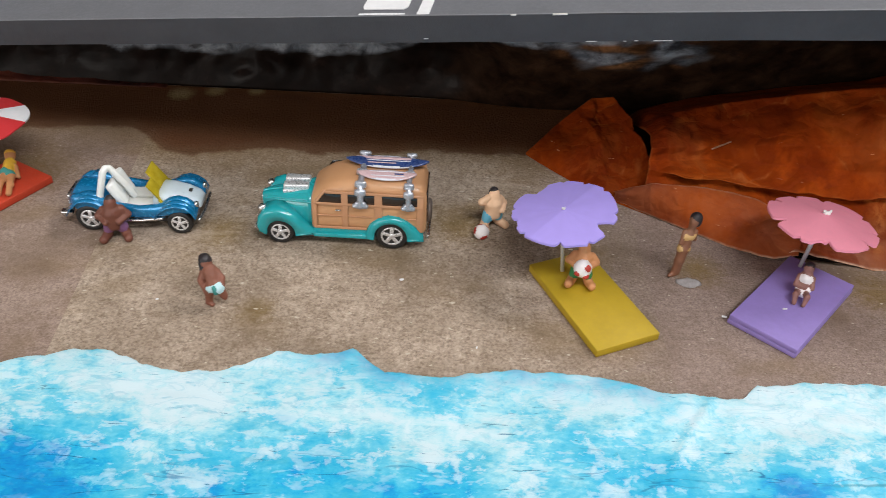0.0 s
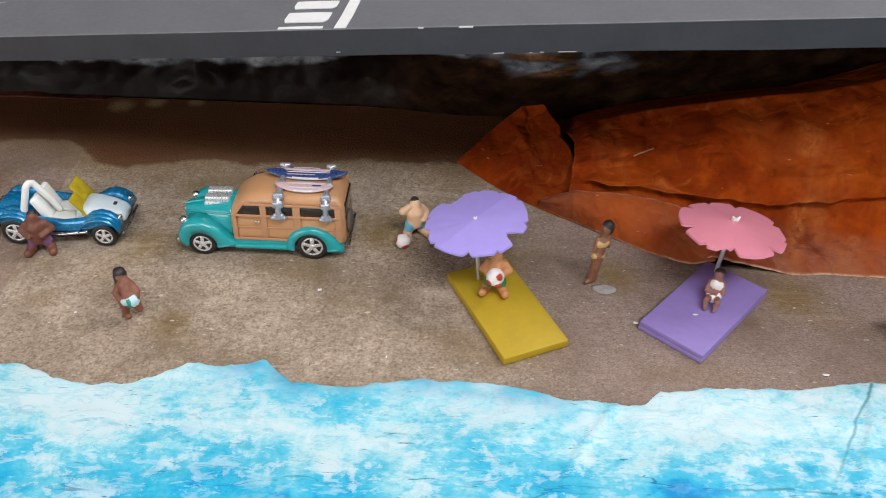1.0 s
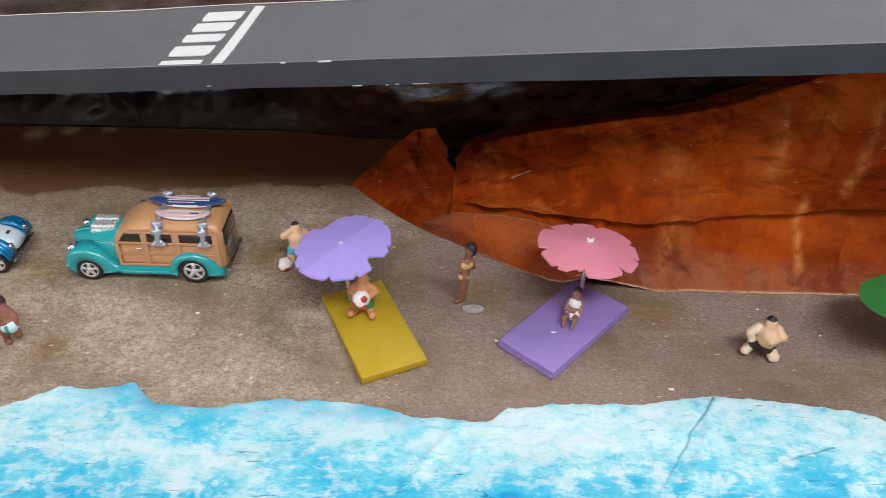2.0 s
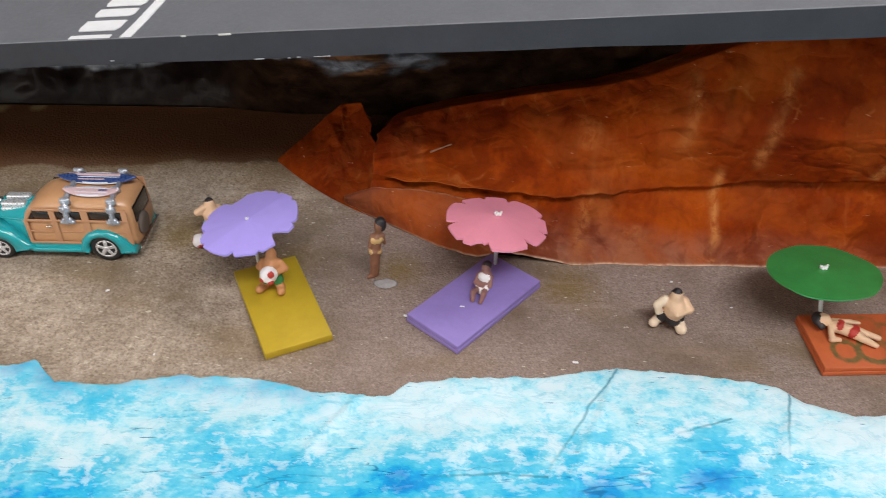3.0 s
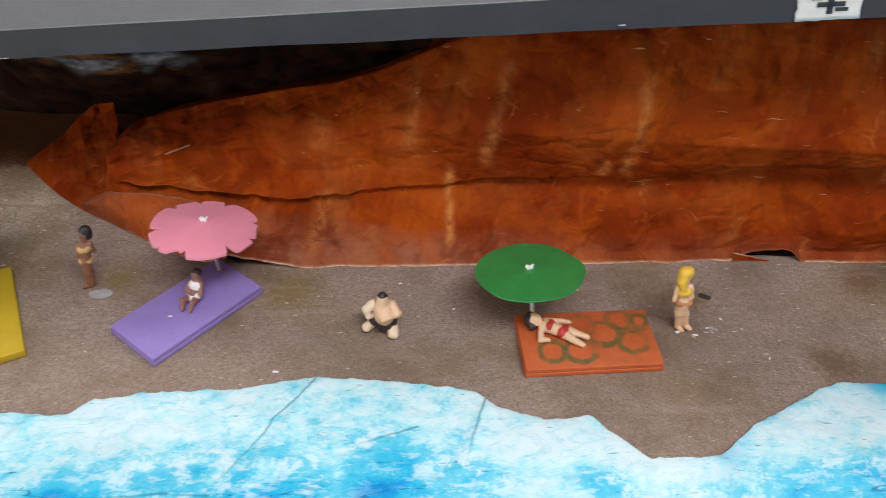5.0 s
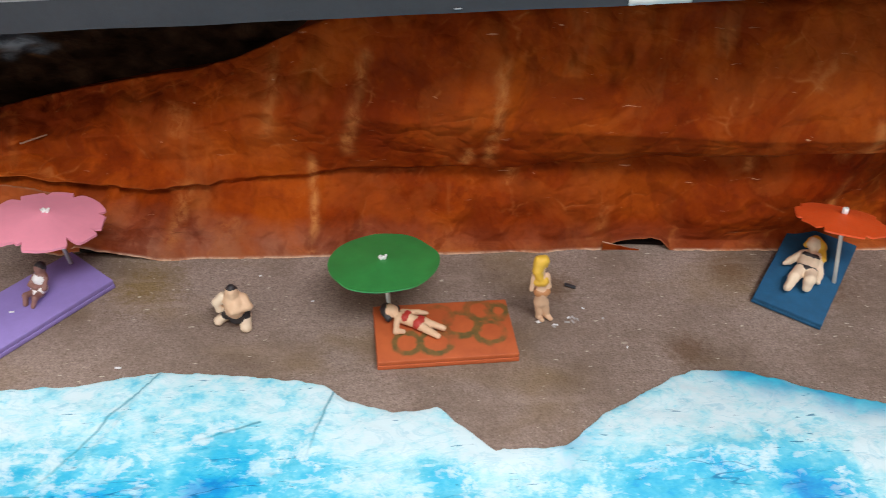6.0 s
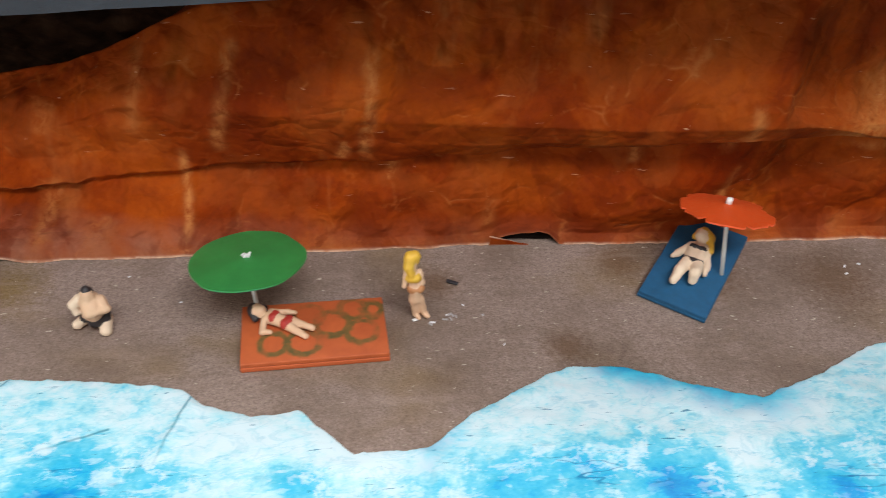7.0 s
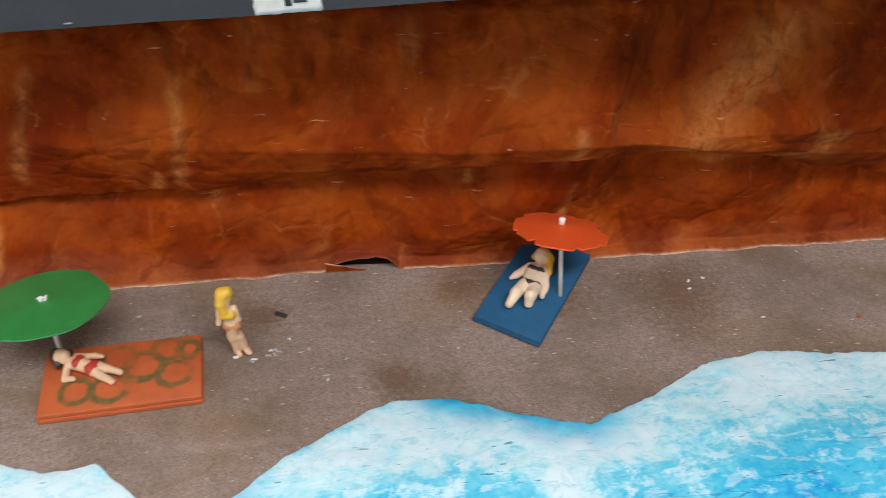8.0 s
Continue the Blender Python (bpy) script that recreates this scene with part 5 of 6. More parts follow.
    # roof rack and boards
    for hx in (10.6, 31.2):
        path = [(hx, -13.9, 21.4), (hx, -13.6, 24.5), (hx, -13.2, 28.0), (hx, -10.6, 30.6), (hx, -6, 31.2), (hx, 0, 31.6), (hx, 6.5, 31.8), (hx, 7.6, 33.6)]
        limbs = [(a, b, 1.25, 1.25) for a, b in zip(path, path[1:])]
        for q in ((hx, -13.8, 22.0), (hx, -13.2, 27.6), (hx, -11.2, 30.4), (hx, -4.0, 31.8)):
            limbs += [((q[0] - 1.4, q[1], q[2] - 0.5), (q[0] + 1.4, q[1], q[2] - 0.5), 1.1, 1.1), ((q[0] - 1.4, q[1], q[2] + 0.6), (q[0] + 1.4, q[1], q[2] + 0.6), 1.0, 1.0)]
        limbs += [((hx - 2.4, -13.9, 21.5), (hx + 2.4, -13.9, 21.5), 1.0, 1.0), ((hx - 1.6, 7.8, 33.8), (hx + 1.6, 7.8, 33.8), 1.0, 1.0), ((hx, 6.5, 31.6), (hx, 12.6, 29.0), 0.9, 0.9)]
        skin, quads, _ = clay(limbs, 0.4, 0.12)
        rack_bm = bmesh.new()
        knots = [rack_bm.verts.new(c) for c in skin]
        for q in quads:
            rack_bm.faces.new([knots[k] for k in q])
        part("rack_clamp", rack_bm, SILVER, t, "silver plastic roof rack clamp")

    def surfboard(xa, xb, y0, z0, w, col, tilt, stripes):
        b = part("surfboard", bmesh_board(xa, xb, y0, z0, w, tilt), [BOARDWHITE, col], t, "striped toy surfboard")
        for x0, x1, dy, wd, m in stripes:
            bm = bmesh.new()
            box(bm, x0, x1, dy - wd / 2, dy + wd / 2, 0.62, 0.82, 0.08, 1, Matrix.Translation((0, y0, z0)) @ Euler((radians(tilt), 0, 0)).to_matrix().to_4x4())
            part("stripe", bm, m, b)

    def bmesh_board(xa, xb, y0, z0, w, tilt):
        bm = bmesh.new()
        ln = xb - xa
        secs = []
        for f in np.linspace(0, 1, 17):
            hw = max(0.12, w * (math.sin(math.pi * f) ** 0.62) * (1 - 0.12 * f))
            rise = 1.3 * (abs(f - 0.5) * 2) ** 3
            secs.append((xa + ln * f, 0, hw, -0.65 + rise, 0.65 + rise * 0.9, 0.0))
        loft(bm, secs, 20, power=2.4)
        for f in bm.faces:
            f.material_index = 1 if abs(f.calc_center_median().y) < w * 0.72 and f.calc_center_median().z > 0 else 0
        bmesh.ops.transform(bm, matrix=Matrix.Translation((0, y0, z0)) @ Euler((radians(tilt), 0, 0)).to_matrix().to_4x4(), verts=bm.verts)
        return bm

    surfboard(3.0, 39.6, 3.4, 32.6, 4.0, NAVY, 12, ((7, 31, 1.6, 1.5, BOARDPINK), (10, 34, 0.2, 0.5, BOARDWHITE), (12, 24, -1.2, 0.6, BOARDPINK)))
    surfboard(8.6, 34.4, -6.2, 32.2, 3.4, BOARDPINK, 10, ((11, 30, 1.5, 0.6, BOARDWHITE), (24, 31, 0.3, 0.8, NAVY), (12, 29, -1.0, 0.5, BOARDWHITE)))
    shorten(t, -23.5, 0.85, 23.5, 0.88)
    return t


station_wagon(-47.5, 285.3, -0.6)


def dune_buggy(x, y, rz):
    t = thing("toy_dune_buggy", x, y, 0.15, rz)
    tagged(t, "metallic blue open toy dune buggy with white seats", "toy car")
    for hx, r in ((-18.7, 6.3), (18.7, 5.4)):
        for s in (-1, 1):
            toy_wheel(t, hx, s * 11.8, r, r, s, 4.6)
    bm = bmesh.new()
    box(bm, -26, 24, -8.5, 8.5, 3.6, 7, 0.5)
    for hx, r in ((-18.7, 6.3), (18.7, 5.4)):
        lathe(bm, [(0.7, -11), (0.7, 11)], 10, Matrix.Translation((hx, 0, r)) @ Euler((radians(90), 0, 0)).to_matrix().to_4x4())
    part("chassis", bm, CHASSIS, t)
    # tub: low sides, open middle
    W = 0.85
    bm = bmesh.new()
    for s in (-1, 1):
        loft(bm, [(-27, s * 9.0, 2.6, 10.5, 15.2, 0.1), (-24, s * 10.4, 3.2, 9.2, 16.6, 0.2), (-15, s * 11.2, 2.8, 8.4, 16.2, 0.25), (-8, s * 11.2, 2.3, 6.8, 13.4, 0.2), (2, s * 11.2, 2.2, 6.4, 12.0, 0.2), (9, s * 11.0, 2.6, 6.8, 12.8, 0.2), (15, s * 10.6, 3.2, 8.4, 14.6, 0.25), (22, s * 10.0, 3.4, 9.0, 15.2, 0.3), (25.5, s * 9.2, 2.8, 8.6, 13.4, 0.3), (27.5, s * 8.6, 1.6, 9.2, 11.8, 0.2)], 24)
    loft(bm, [(-27.5, 0, 8.0, 10, 15.5, 0.1), (-25, 0, 9, 8, 17.2, 0.15), (-14, 0, 9.2, 6.5, 16.2, 0.1), (-11.5, 0, 9.2, 6.5, 12, 0.1)], 24)
    box(bm, -14, 12, -10, 10, 5.2, 7.4, 0.4)
    bmesh.ops.scale(bm, vec=(1, W, 1), verts=bm.verts)
    part("body", bm, BLUEPAINT, t, "glossy metallic blue tub")
    for s in (-1, 1):
        for cx, r, top, nm in ((-18.7, 6.3, 17.4, "rear"), (18.4, 5.4, 16.4, "front")):
            bm = bmesh.new()
            for k in range(3):
                yy = s * (7.6 + 1.9 * k)
                secs = [(cx + dx, yy, 1.9, z1 - 2.4, z1 - 0.6 * k, 0.25) for dx, z1 in ((-9.8, 9.8), (-7.6, 13.0), (-3.8, top - 0.9), (0, top), (4, top - 0.9), (7.4, 13.2), (9.0, 10.2))]
                loft(bm, secs, 16)
            part("mudguard", bm, BLUEPAINT, t, "rounded blue mudguard")
    bm = bmesh.new()
    loft(bm, [(7.5, 0, 8.0, 8, 16.4, 0.12), (14, 0, 7.6, 8, 16.2, 0.15), (21, 0, 6.6, 8, 15.0, 0.2), (26, 0, 5.6, 8, 13.2, 0.2), (27.8, 0, 4.4, 8.4, 11.6, 0.2)], 28, power=4.0)
    hood = part("hood", bm, BLUEWHITE, t, "pale blue-white hood panel")
    bm = bmesh.new()
    box(bm, 21.4, 23.2, -1.1, 1.1, 14.5, 15.05, 0.12, 1)
    part("badge", bm, CHASSIS, hood, "small dark badge")
    for yy in (-4.0, 4.0):
        bm = bmesh.new()
        loft(bm, [(-7.2, yy, 3.7, 7.2, 10.6, 0.0), (2.5, yy, 3.8, 7.2, 11.0, 0.0), (8.6, yy, 3.6, 7.4, 10.2, 0)], 20, power=4)
        part("seat_cushion", bm, WHITEPLASTIC, t, "white moulded seat")
    for yy in (-4.0, 4.0):
        bm = bmesh.new()
        box(bm, -1.5, 1.5, -3.7, 3.7, 0, 13.6, 1.2, 3, Matrix.Translation((-5.0, yy, 7.8)) @ Euler((0, radians(-24), 0)).to_matrix().to_4x4())
        part("seat_back", bm, WHITEPLASTIC, t, "white moulded seat back")
    bm = bmesh.new()
    hoop = [(-14.5, -8.6, 13.0), (-13.8, -8.2, 17.0), (-11.8, -5.8, 25.6), (-11.0, -4.4, 26.8), (-9.8, -3.2, 26.2), (-4.6, -1.6, 17.0), (-2.6, -1.2, 12.0)]
    for a, b in zip(hoop, hoop[1:]):
        capsule(bm, a, b, 1.45, 1.45, seg=12)
    part("roll_bar", bm, WHITEPLASTIC, t, "thick white roll bar")
    bm = bmesh.new()
    m = Matrix.Translation((12.0, 0, 12.0)) @ Euler((0, radians(-34), 0)).to_matrix().to_4x4()
    box(bm, -0.5, 0.5, -8.4, 8.4, 0, 3.2, 0.2, 2, m)
    box(bm, -0.4, 0.4, -7.9, -1.0, 3.0, 11.0, 0.25, 2, m)
    box(bm, -0.4, 0.4, -1.2, 7.9, 3.0, 14.0, 0.25, 2, m)
    part("windscreen", bm, AMBER, t, "clear yellow plastic windscreen")
    bm = bmesh.new()
    capsule(bm, (28.2, -10, 6.4), (29.2, -3, 6.6), 0.8, 0.8, seg=10)
    capsule(bm, (29.2, -3, 6.6), (28.2, 10, 6.4), 0.8, 0.8, seg=10)
    part("bumper", bm, CHROME, t, "chrome tube bumper")
    for s in (-1, 1):
        bm = bmesh.new()
        capsule(bm, (-10.5, s * 11.4, 5.6), (2, s * 11.8, 6.2), 0.75, 0.75, seg=10)
        capsule(bm, (2, s * 11.8, 6.2), (11.5, s * 11.8, 7.6), 0.75, 0.75, seg=10)
        part("side_pipe", bm, CHROME, t, "chrome side pipe")
    bm = bmesh.new()
    box(bm, -30.0, -26.5, -6.0, 6.0, 8.5, 13.8, 0.7, 2)
    capsule(bm, (-31.4, -8.5, 6.2), (-27, -6.0, 8.5), 1.2, 1.0, seg=10)
    capsule(bm, (-31.4, 8.5, 6.2), (-27, 6.0, 8.5), 1.2, 1.0, seg=10)
    box(bm, -32.4, -27.0, -10.0, -6.8, 6.2, 7.8, 0.5, 2)
    part("engine", bm, CHROME, t, "chrome rear engine and exhausts")
    for s in (-1, 1):
        bm = bmesh.new()
        lathe(bm, [(0.1, 0.7), (1.2, 0.5), (1.5, -0.6), (0.1, -1.6)], 16, Matrix.Translation((27.2, s * 7.4, 12.6)) @ Euler((0, radians(80), 0)).to_matrix().to_4x4())
        part("headlight", bm, CHROME, t, "small chrome headlight")
    shorten(t, -18.7, 0.98, 18.7, 0.84)
    return t


dune_buggy(-133.4, 286.4, 1.2)

# ---------------------------------------------------------------- clay beach dolls, each one plain mesh
SKIN = plain("pale_clay", (0.70, 0.45, 0.285), 0.6, 0.08, 200, relief=0.0002, grain=700)
PALE = plain("ivory_clay", (0.76, 0.59, 0.43), 0.6, 0.06, 200, relief=0.0002, grain=700)
TAN = plain("amber_clay", (0.50, 0.22, 0.09), 0.6, 0.1, 200, relief=0.0002, grain=700)
BROWN = plain("brown_clay", (0.16, 0.055, 0.035), 0.55, 0.15, 200, relief=0.0002, grain=700)
RUSSET = plain("russet_clay", (0.21, 0.075, 0.045), 0.55, 0.18, 200, relief=0.0002, grain=700)
ROSE = plain("rose_brown_clay", (0.25, 0.115, 0.095), 0.55, 0.15, 200, relief=0.0002, grain=700)
BRONZE = plain("bronze_clay", (0.22, 0.092, 0.05), 0.5, 0.15, 200, relief=0.0002, grain=700)
HAIR = plain("black_clay", (0.022, 0.016, 0.018), 0.5, 0.2, 300)
BLOND = plain("yellow_clay", (0.72, 0.42, 0.045), 0.5, 0.1, 250, relief=0.0003, grain=500)
SKYBLUE = plain("sky_blue_clay", (0.12, 0.40, 0.55), 0.6, 0.1, 200)
BLACKCLOTH = plain("black_swim_clay", (0.025, 0.02, 0.022), 0.6, 0.2, 200)
GREENCLOTH = plain("green_swim_clay", (0.03, 0.19, 0.06), 0.6, 0.15, 200)
REDCLOTH = plain("red_swim_clay", (0.42, 0.03, 0.02), 0.55, 0.15, 200)
MAUVE = plain("mauve_swim_clay", (0.20, 0.09, 0.20), 0.6, 0.15, 200)
CYANWHITE = plain("pale_cyan_swim_clay", (0.50, 0.72, 0.76), 0.6, 0.15, 300)
WHITECLAY = plain("white_swim_clay", (0.76, 0.72, 0.72), 0.6, 0.08, 200)
GOLD = plain("gold_swim_clay", (0.56, 0.35, 0.14), 0.5, 0.15, 200)
TEALCLOTH = plain("teal_swim_clay", (0.04, 0.24, 0.22), 0.6, 0.15, 200)


def doll(x, y, z, rz, mats, limbs, label, rx=0.0, ry=0.0, size=1.0):
    p, quads, near = clay(limbs)
    p = p * size
    p = np.array([Vector(c) + 0.22 * Vector((noise.noise(Vector(c) * 0.5), noise.noise(Vector(c) * 0.5 + Vector((9, 0, 0))), 0.5 * noise.noise(Vector(c) * 0.5 + Vector((0, 9, 0))))) for c in p])
    turn = pose(0, 0, 0, rx, ry, rz).to_3x3()
    low = min((turn @ Vector(c)).z for c in p)
    me = bpy.data.meshes.new("beach_doll")
    me.from_pydata((p * MM).tolist(), [], quads.tolist())
    for m in mats:
        me.materials.append(m)
    me.polygons.foreach_set("material_index", [limbs[k][4] for k in near])
    me.polygons.foreach_set("use_smooth", [True] * len(quads))
    me.update()
    ob = new("beach_doll", me)
    ob.matrix_basis = pose(x * MM, y * MM, (z - low) * MM, rx, ry, rz)
    return tagged(ob, label, "doll", "clay beach dolls")


def stocky(skin=0, shorts=1, hair=2, arms="hips", feet=0):
    """Squat big-footed figure facing -y; the list of its limbs."""
    L = []
    for s in (-1, 1):
        L += [((s * 3.6, 0.6, 1.5), (s * 4.9, -3.6, 1.3), 1.8, 1.75, feet), ((s * 3.5, 0.4, 1.8), (s * 2.2, 0.2, 5.4), 1.8, 2.1, skin)]
        L += [((s * 1.8, 0, 6.4), (s * 2.6, 0, 4.9), 2.8, 2.2, shorts)]
        if arms == "hips":
            L += [((s * 3.4, 0.4, 13.4), (s * 5.6, 0.6, 10.6), 1.75, 1.5, skin), ((s * 5.6, 0.6, 10.6), (s * 2.6, -3.6, 9.6), 1.45, 1.2, skin)]
        elif arms == "chest":
            L += [((s * 3.4, 0.4, 13.2), (s * 5.0, -0.8, 10.8), 1.9, 1.6, skin), ((s * 5.0, -0.8, 10.8), (s * -0.8, -4.2, 11.4 + 0.6 * s), 1.5, 1.2, skin)]
        elif arms == "face":
            L += [((s * 3.4, 0.4, 12.8), (s * 5.4, -1.2, 11.0), 1.75, 1.5, skin), ((s * 5.4, -1.2, 11.0), (s * 1.2, -3.4, 13.2), 1.4, 1.2, skin)]
        elif arms == "up":
            L += [((s * 3.2, 0.3, 12.6), (s * 5.4, 0.2, 14.0), 1.6, 1.4, skin), ((s * 5.4, 0.2, 14.0), (s * 2.6, 0.8, 17.0), 1.35, 1.2, skin)]
    L += [((0, 0, 7.2), (0, -0.2, 12.4), 3.5, 3.9, skin), ((0, -0.1, 13), (0, -0.2, 15.2), 2.2, 1.6, skin)]
    L += [((0, -0.4, 16.3), (0, -0.3, 17.2), 2.3, 2.2, skin), ((0, 0.5, 17.5), (0, 0.3, 18.4), 2.2, 1.8, hair)]
    return L


lad = [l for k, l in enumerate(stocky()) if k not in (3, 4)]
lad += [((-3.2, 0.4, 13.4), (-6.0, 0.0, 14.2), 1.7, 1.5, 0), ((-6.0, 0.0, 14.2), (-3.2, -0.6, 16.4), 1.4, 1.2, 0)]
doll(18.6, 291.5, 0.1, 28, [SKIN, SKYBLUE, HAIR], lad, "pale clay doll in sky-blue shorts standing on the sand")
hunched = [l for k, l in enumerate(stocky(arms="chest", feet=3)) if k not in (0, 3, 4, 5, 8, 9)]
hunched += [((-1.8, -0.6, 6.0), (-3.0, -0.8, 4.2), 3.0, 2.5, 1), ((1.8, -0.6, 6.0), (3.0, -0.8, 4.2), 3.0, 2.5, 1)]
hunched += [((-3.6, 0.6, 1.7), (-6.6, -2.6, 1.5), 2.0, 1.9, 3), ((3.2, 0.2, 1.7), (4.2, -5.2, 1.6), 2.1, 2.3, 3), ((0.4, -2.6, 5.6), (0.6, -3.0, 4.8), 3.0, 2.8, 1), ((0.6, -2.2, 9.6), (0.8, -2.6, 11.2), 3.9, 3.6, 0)]
hunched += [((-3.8, 0.4, 13.2), (-6.4, -0.4, 10.6), 1.9, 1.7, 3), ((-6.4, -0.4, 10.6), (-5.6, -1.6, 7.8), 1.6, 1.4, 3), ((3.6, 0.2, 13.0), (5.8, -2.4, 11.2), 2.0, 1.7, 0), ((5.8, -2.4, 11.2), (0.6, -5.8, 11.8), 1.6, 1.3, 0)]
doll(217.6, 236.5, 0.1, -4, [SKIN, BLACKCLOTH, HAIR, PALE], hunched, "pale clay doll in black shorts hunched on the sand", rx=10)
boy = stocky(arms="hips")
boy += [((0, -4.8, 9.4), (0, -4.9, 9.6), 3.7, 3.7, 3), ((1.7, -7.4, 10.8), (1.9, -7.3, 11.0), 1.3, 1.2, 4), ((-2.0, -7.3, 8.2), (-2.2, -7.2, 8.0), 1.2, 1.1, 4), ((1.4, -7.2, 7.0), (1.8, -7.2, 7.2), 1.1, 1.1, 4)]
doll(53.0, 249.2, 3.75, -6, [TAN, GREENCLOTH, TAN, WHITECLAY, REDCLOTH], boy, "amber clay doll in green shorts hugging a white ball", rx=-14, size=0.95)
doll(-140.2, 270.3, 0.1, 12, [BROWN, MAUVE, HAIR], stocky(arms="hips"), "brown clay doll in mauve shorts beside the blue buggy", size=1.02)
doll(-91.0, 230.5, 0.1, 0, [RUSSET, CYANWHITE, HAIR, TEALCLOTH], [
    ((-0.4, 0.6, 1.0), (1.2, -0.8, 0.9), 1.1, 0.9, 0), ((-0.4, 0.5, 1.2), (0.2, 0.4, 6.4), 1.3, 1.8, 0), ((0.2, 0.4, 6.4), (1.4, 0.4, 9.2), 1.9, 2.1, 0),
    ((6.2, -0.8, 5.2), (5.0, -0.4, 7.4), 1.3, 1.5, 0), ((5.0, -0.4, 7.4), (3.0, 0.2, 9.6), 1.7, 2.1, 0), ((1.6, 0.0, 8.8), (4.4, -0.8, 9.4), 2.1, 2.1, 1), ((3.6, -2.6, 8.0), (3.4, -2.4, 10.2), 0.8, 0.7, 3)] + [((2.6, 0.8, 10.2), (0.8, 3.2, 14.0), 2.5, 2.8, 0), ((-1.6, 2.8, 13.6), (-2.6, 1.4, 10.8), 1.35, 1.2, 0), ((-2.6, 1.4, 10.8), (-1.0, 0.0, 7.8), 1.2, 1.0, 0),
    ((3.4, 3.4, 13.6), (5.4, 1.8, 12.0), 1.3, 1.1, 0), ((5.4, 1.8, 12.0), (5.8, 0.0, 10.2), 1.1, 0.9, 0), ((-0.8, 4.8, 16.6), (-0.9, 4.6, 17.0), 2.2, 2.1, 0), ((-1.2, 5.2, 17.6), (-1.8, 3.6, 13.8), 2.5, 1.5, 2)],
     "brown clay doll in cyan bikini lifting one leg on sand", size=1.02)
doll(93.8, 262.6, 0.1, 0, [BRONZE, GOLD, HAIR], [
    ((-1.6, -1.0, 0.9), (0.2, 0, 1.0), 0.95, 1.0, 0), ((0, 0, 1.0), (0.9, 0.3, 8.0), 1.2, 1.6, 0), ((1.6, 0.8, 1.0), (1.7, 0.6, 8.0), 1.2, 1.6, 0), ((1.2, 0.4, 8.0), (1.8, 0.6, 13.6), 1.9, 2.3, 0),
    ((0.9, 0.5, 14.2), (2.6, 0.7, 14.2), 1.95, 1.95, 1)] + [((1.9, 0.6, 15.0), (2.8, 1.4, 21.0), 2.0, 2.3, 0), ((1.8, 0.3, 20.2), (3.6, 0.6, 20.4), 1.7, 1.7, 1), ((0.6, 1.0, 22.0), (-0.4, -0.6, 17.4), 1.0, 0.9, 0),
    ((5.0, 1.6, 22.0), (5.6, 2.2, 17.6), 1.0, 0.9, 0), ((3.2, 1.6, 23.4), (3.6, 2.0, 27.0), 1.3, 2.0, 0), ((4.4, 2.6, 28.0), (4.8, 2.6, 25.6), 2.4, 1.9, 2)],
     "tall bronze clay doll in gold bikini standing by the rock")
doll(141.2, 248.0, 4.5, -22, [ROSE, WHITECLAY, HAIR], [
    ((0, 0, 2.4), (0, 2.0, 3.0), 2.5, 2.5, 1), ((0, 1.4, 3.4), (0, 4.2, 8.2), 2.3, 2.5, 0), ((-0.4, 2.6, 7.8), (0.6, 2.6, 7.6), 2.1, 2.1, 1), ((-1.5, -0.5, 2.6), (-2.4, -4.4, 4.2), 1.35, 1.2, 0), ((1.5, -0.5, 2.6), (2.2, -4.4, 4.2), 1.35, 1.2, 0),
    ((-2.4, -4.4, 4.2), (-2.0, -6.4, 0.9), 1.15, 0.9, 0)] + [((2.2, -4.4, 4.2), (1.6, -6.6, 0.9), 1.15, 0.9, 0), ((-2.8, 3.6, 8.0), (-3.4, 0.4, 5.4), 0.95, 0.85, 0), ((-3.4, 0.4, 5.4), (0.4, -0.6, 5.6), 0.9, 0.8, 0),
    ((2.8, 3.6, 8.0), (3.4, 0.4, 5.0), 0.95, 0.85, 0), ((-2.0, 0.2, 4.0), (2.2, 0, 4.0), 1.1, 1.1, 1), ((0, 4.8, 11.4), (0, 4.8, 11.8), 2.0, 1.9, 0), ((0, 5.8, 12.2), (0, 6.0, 10.6), 2.2, 1.7, 2)],
     "brown clay doll in white swimsuit sitting on a lilac mat", rx=4, size=0.94)
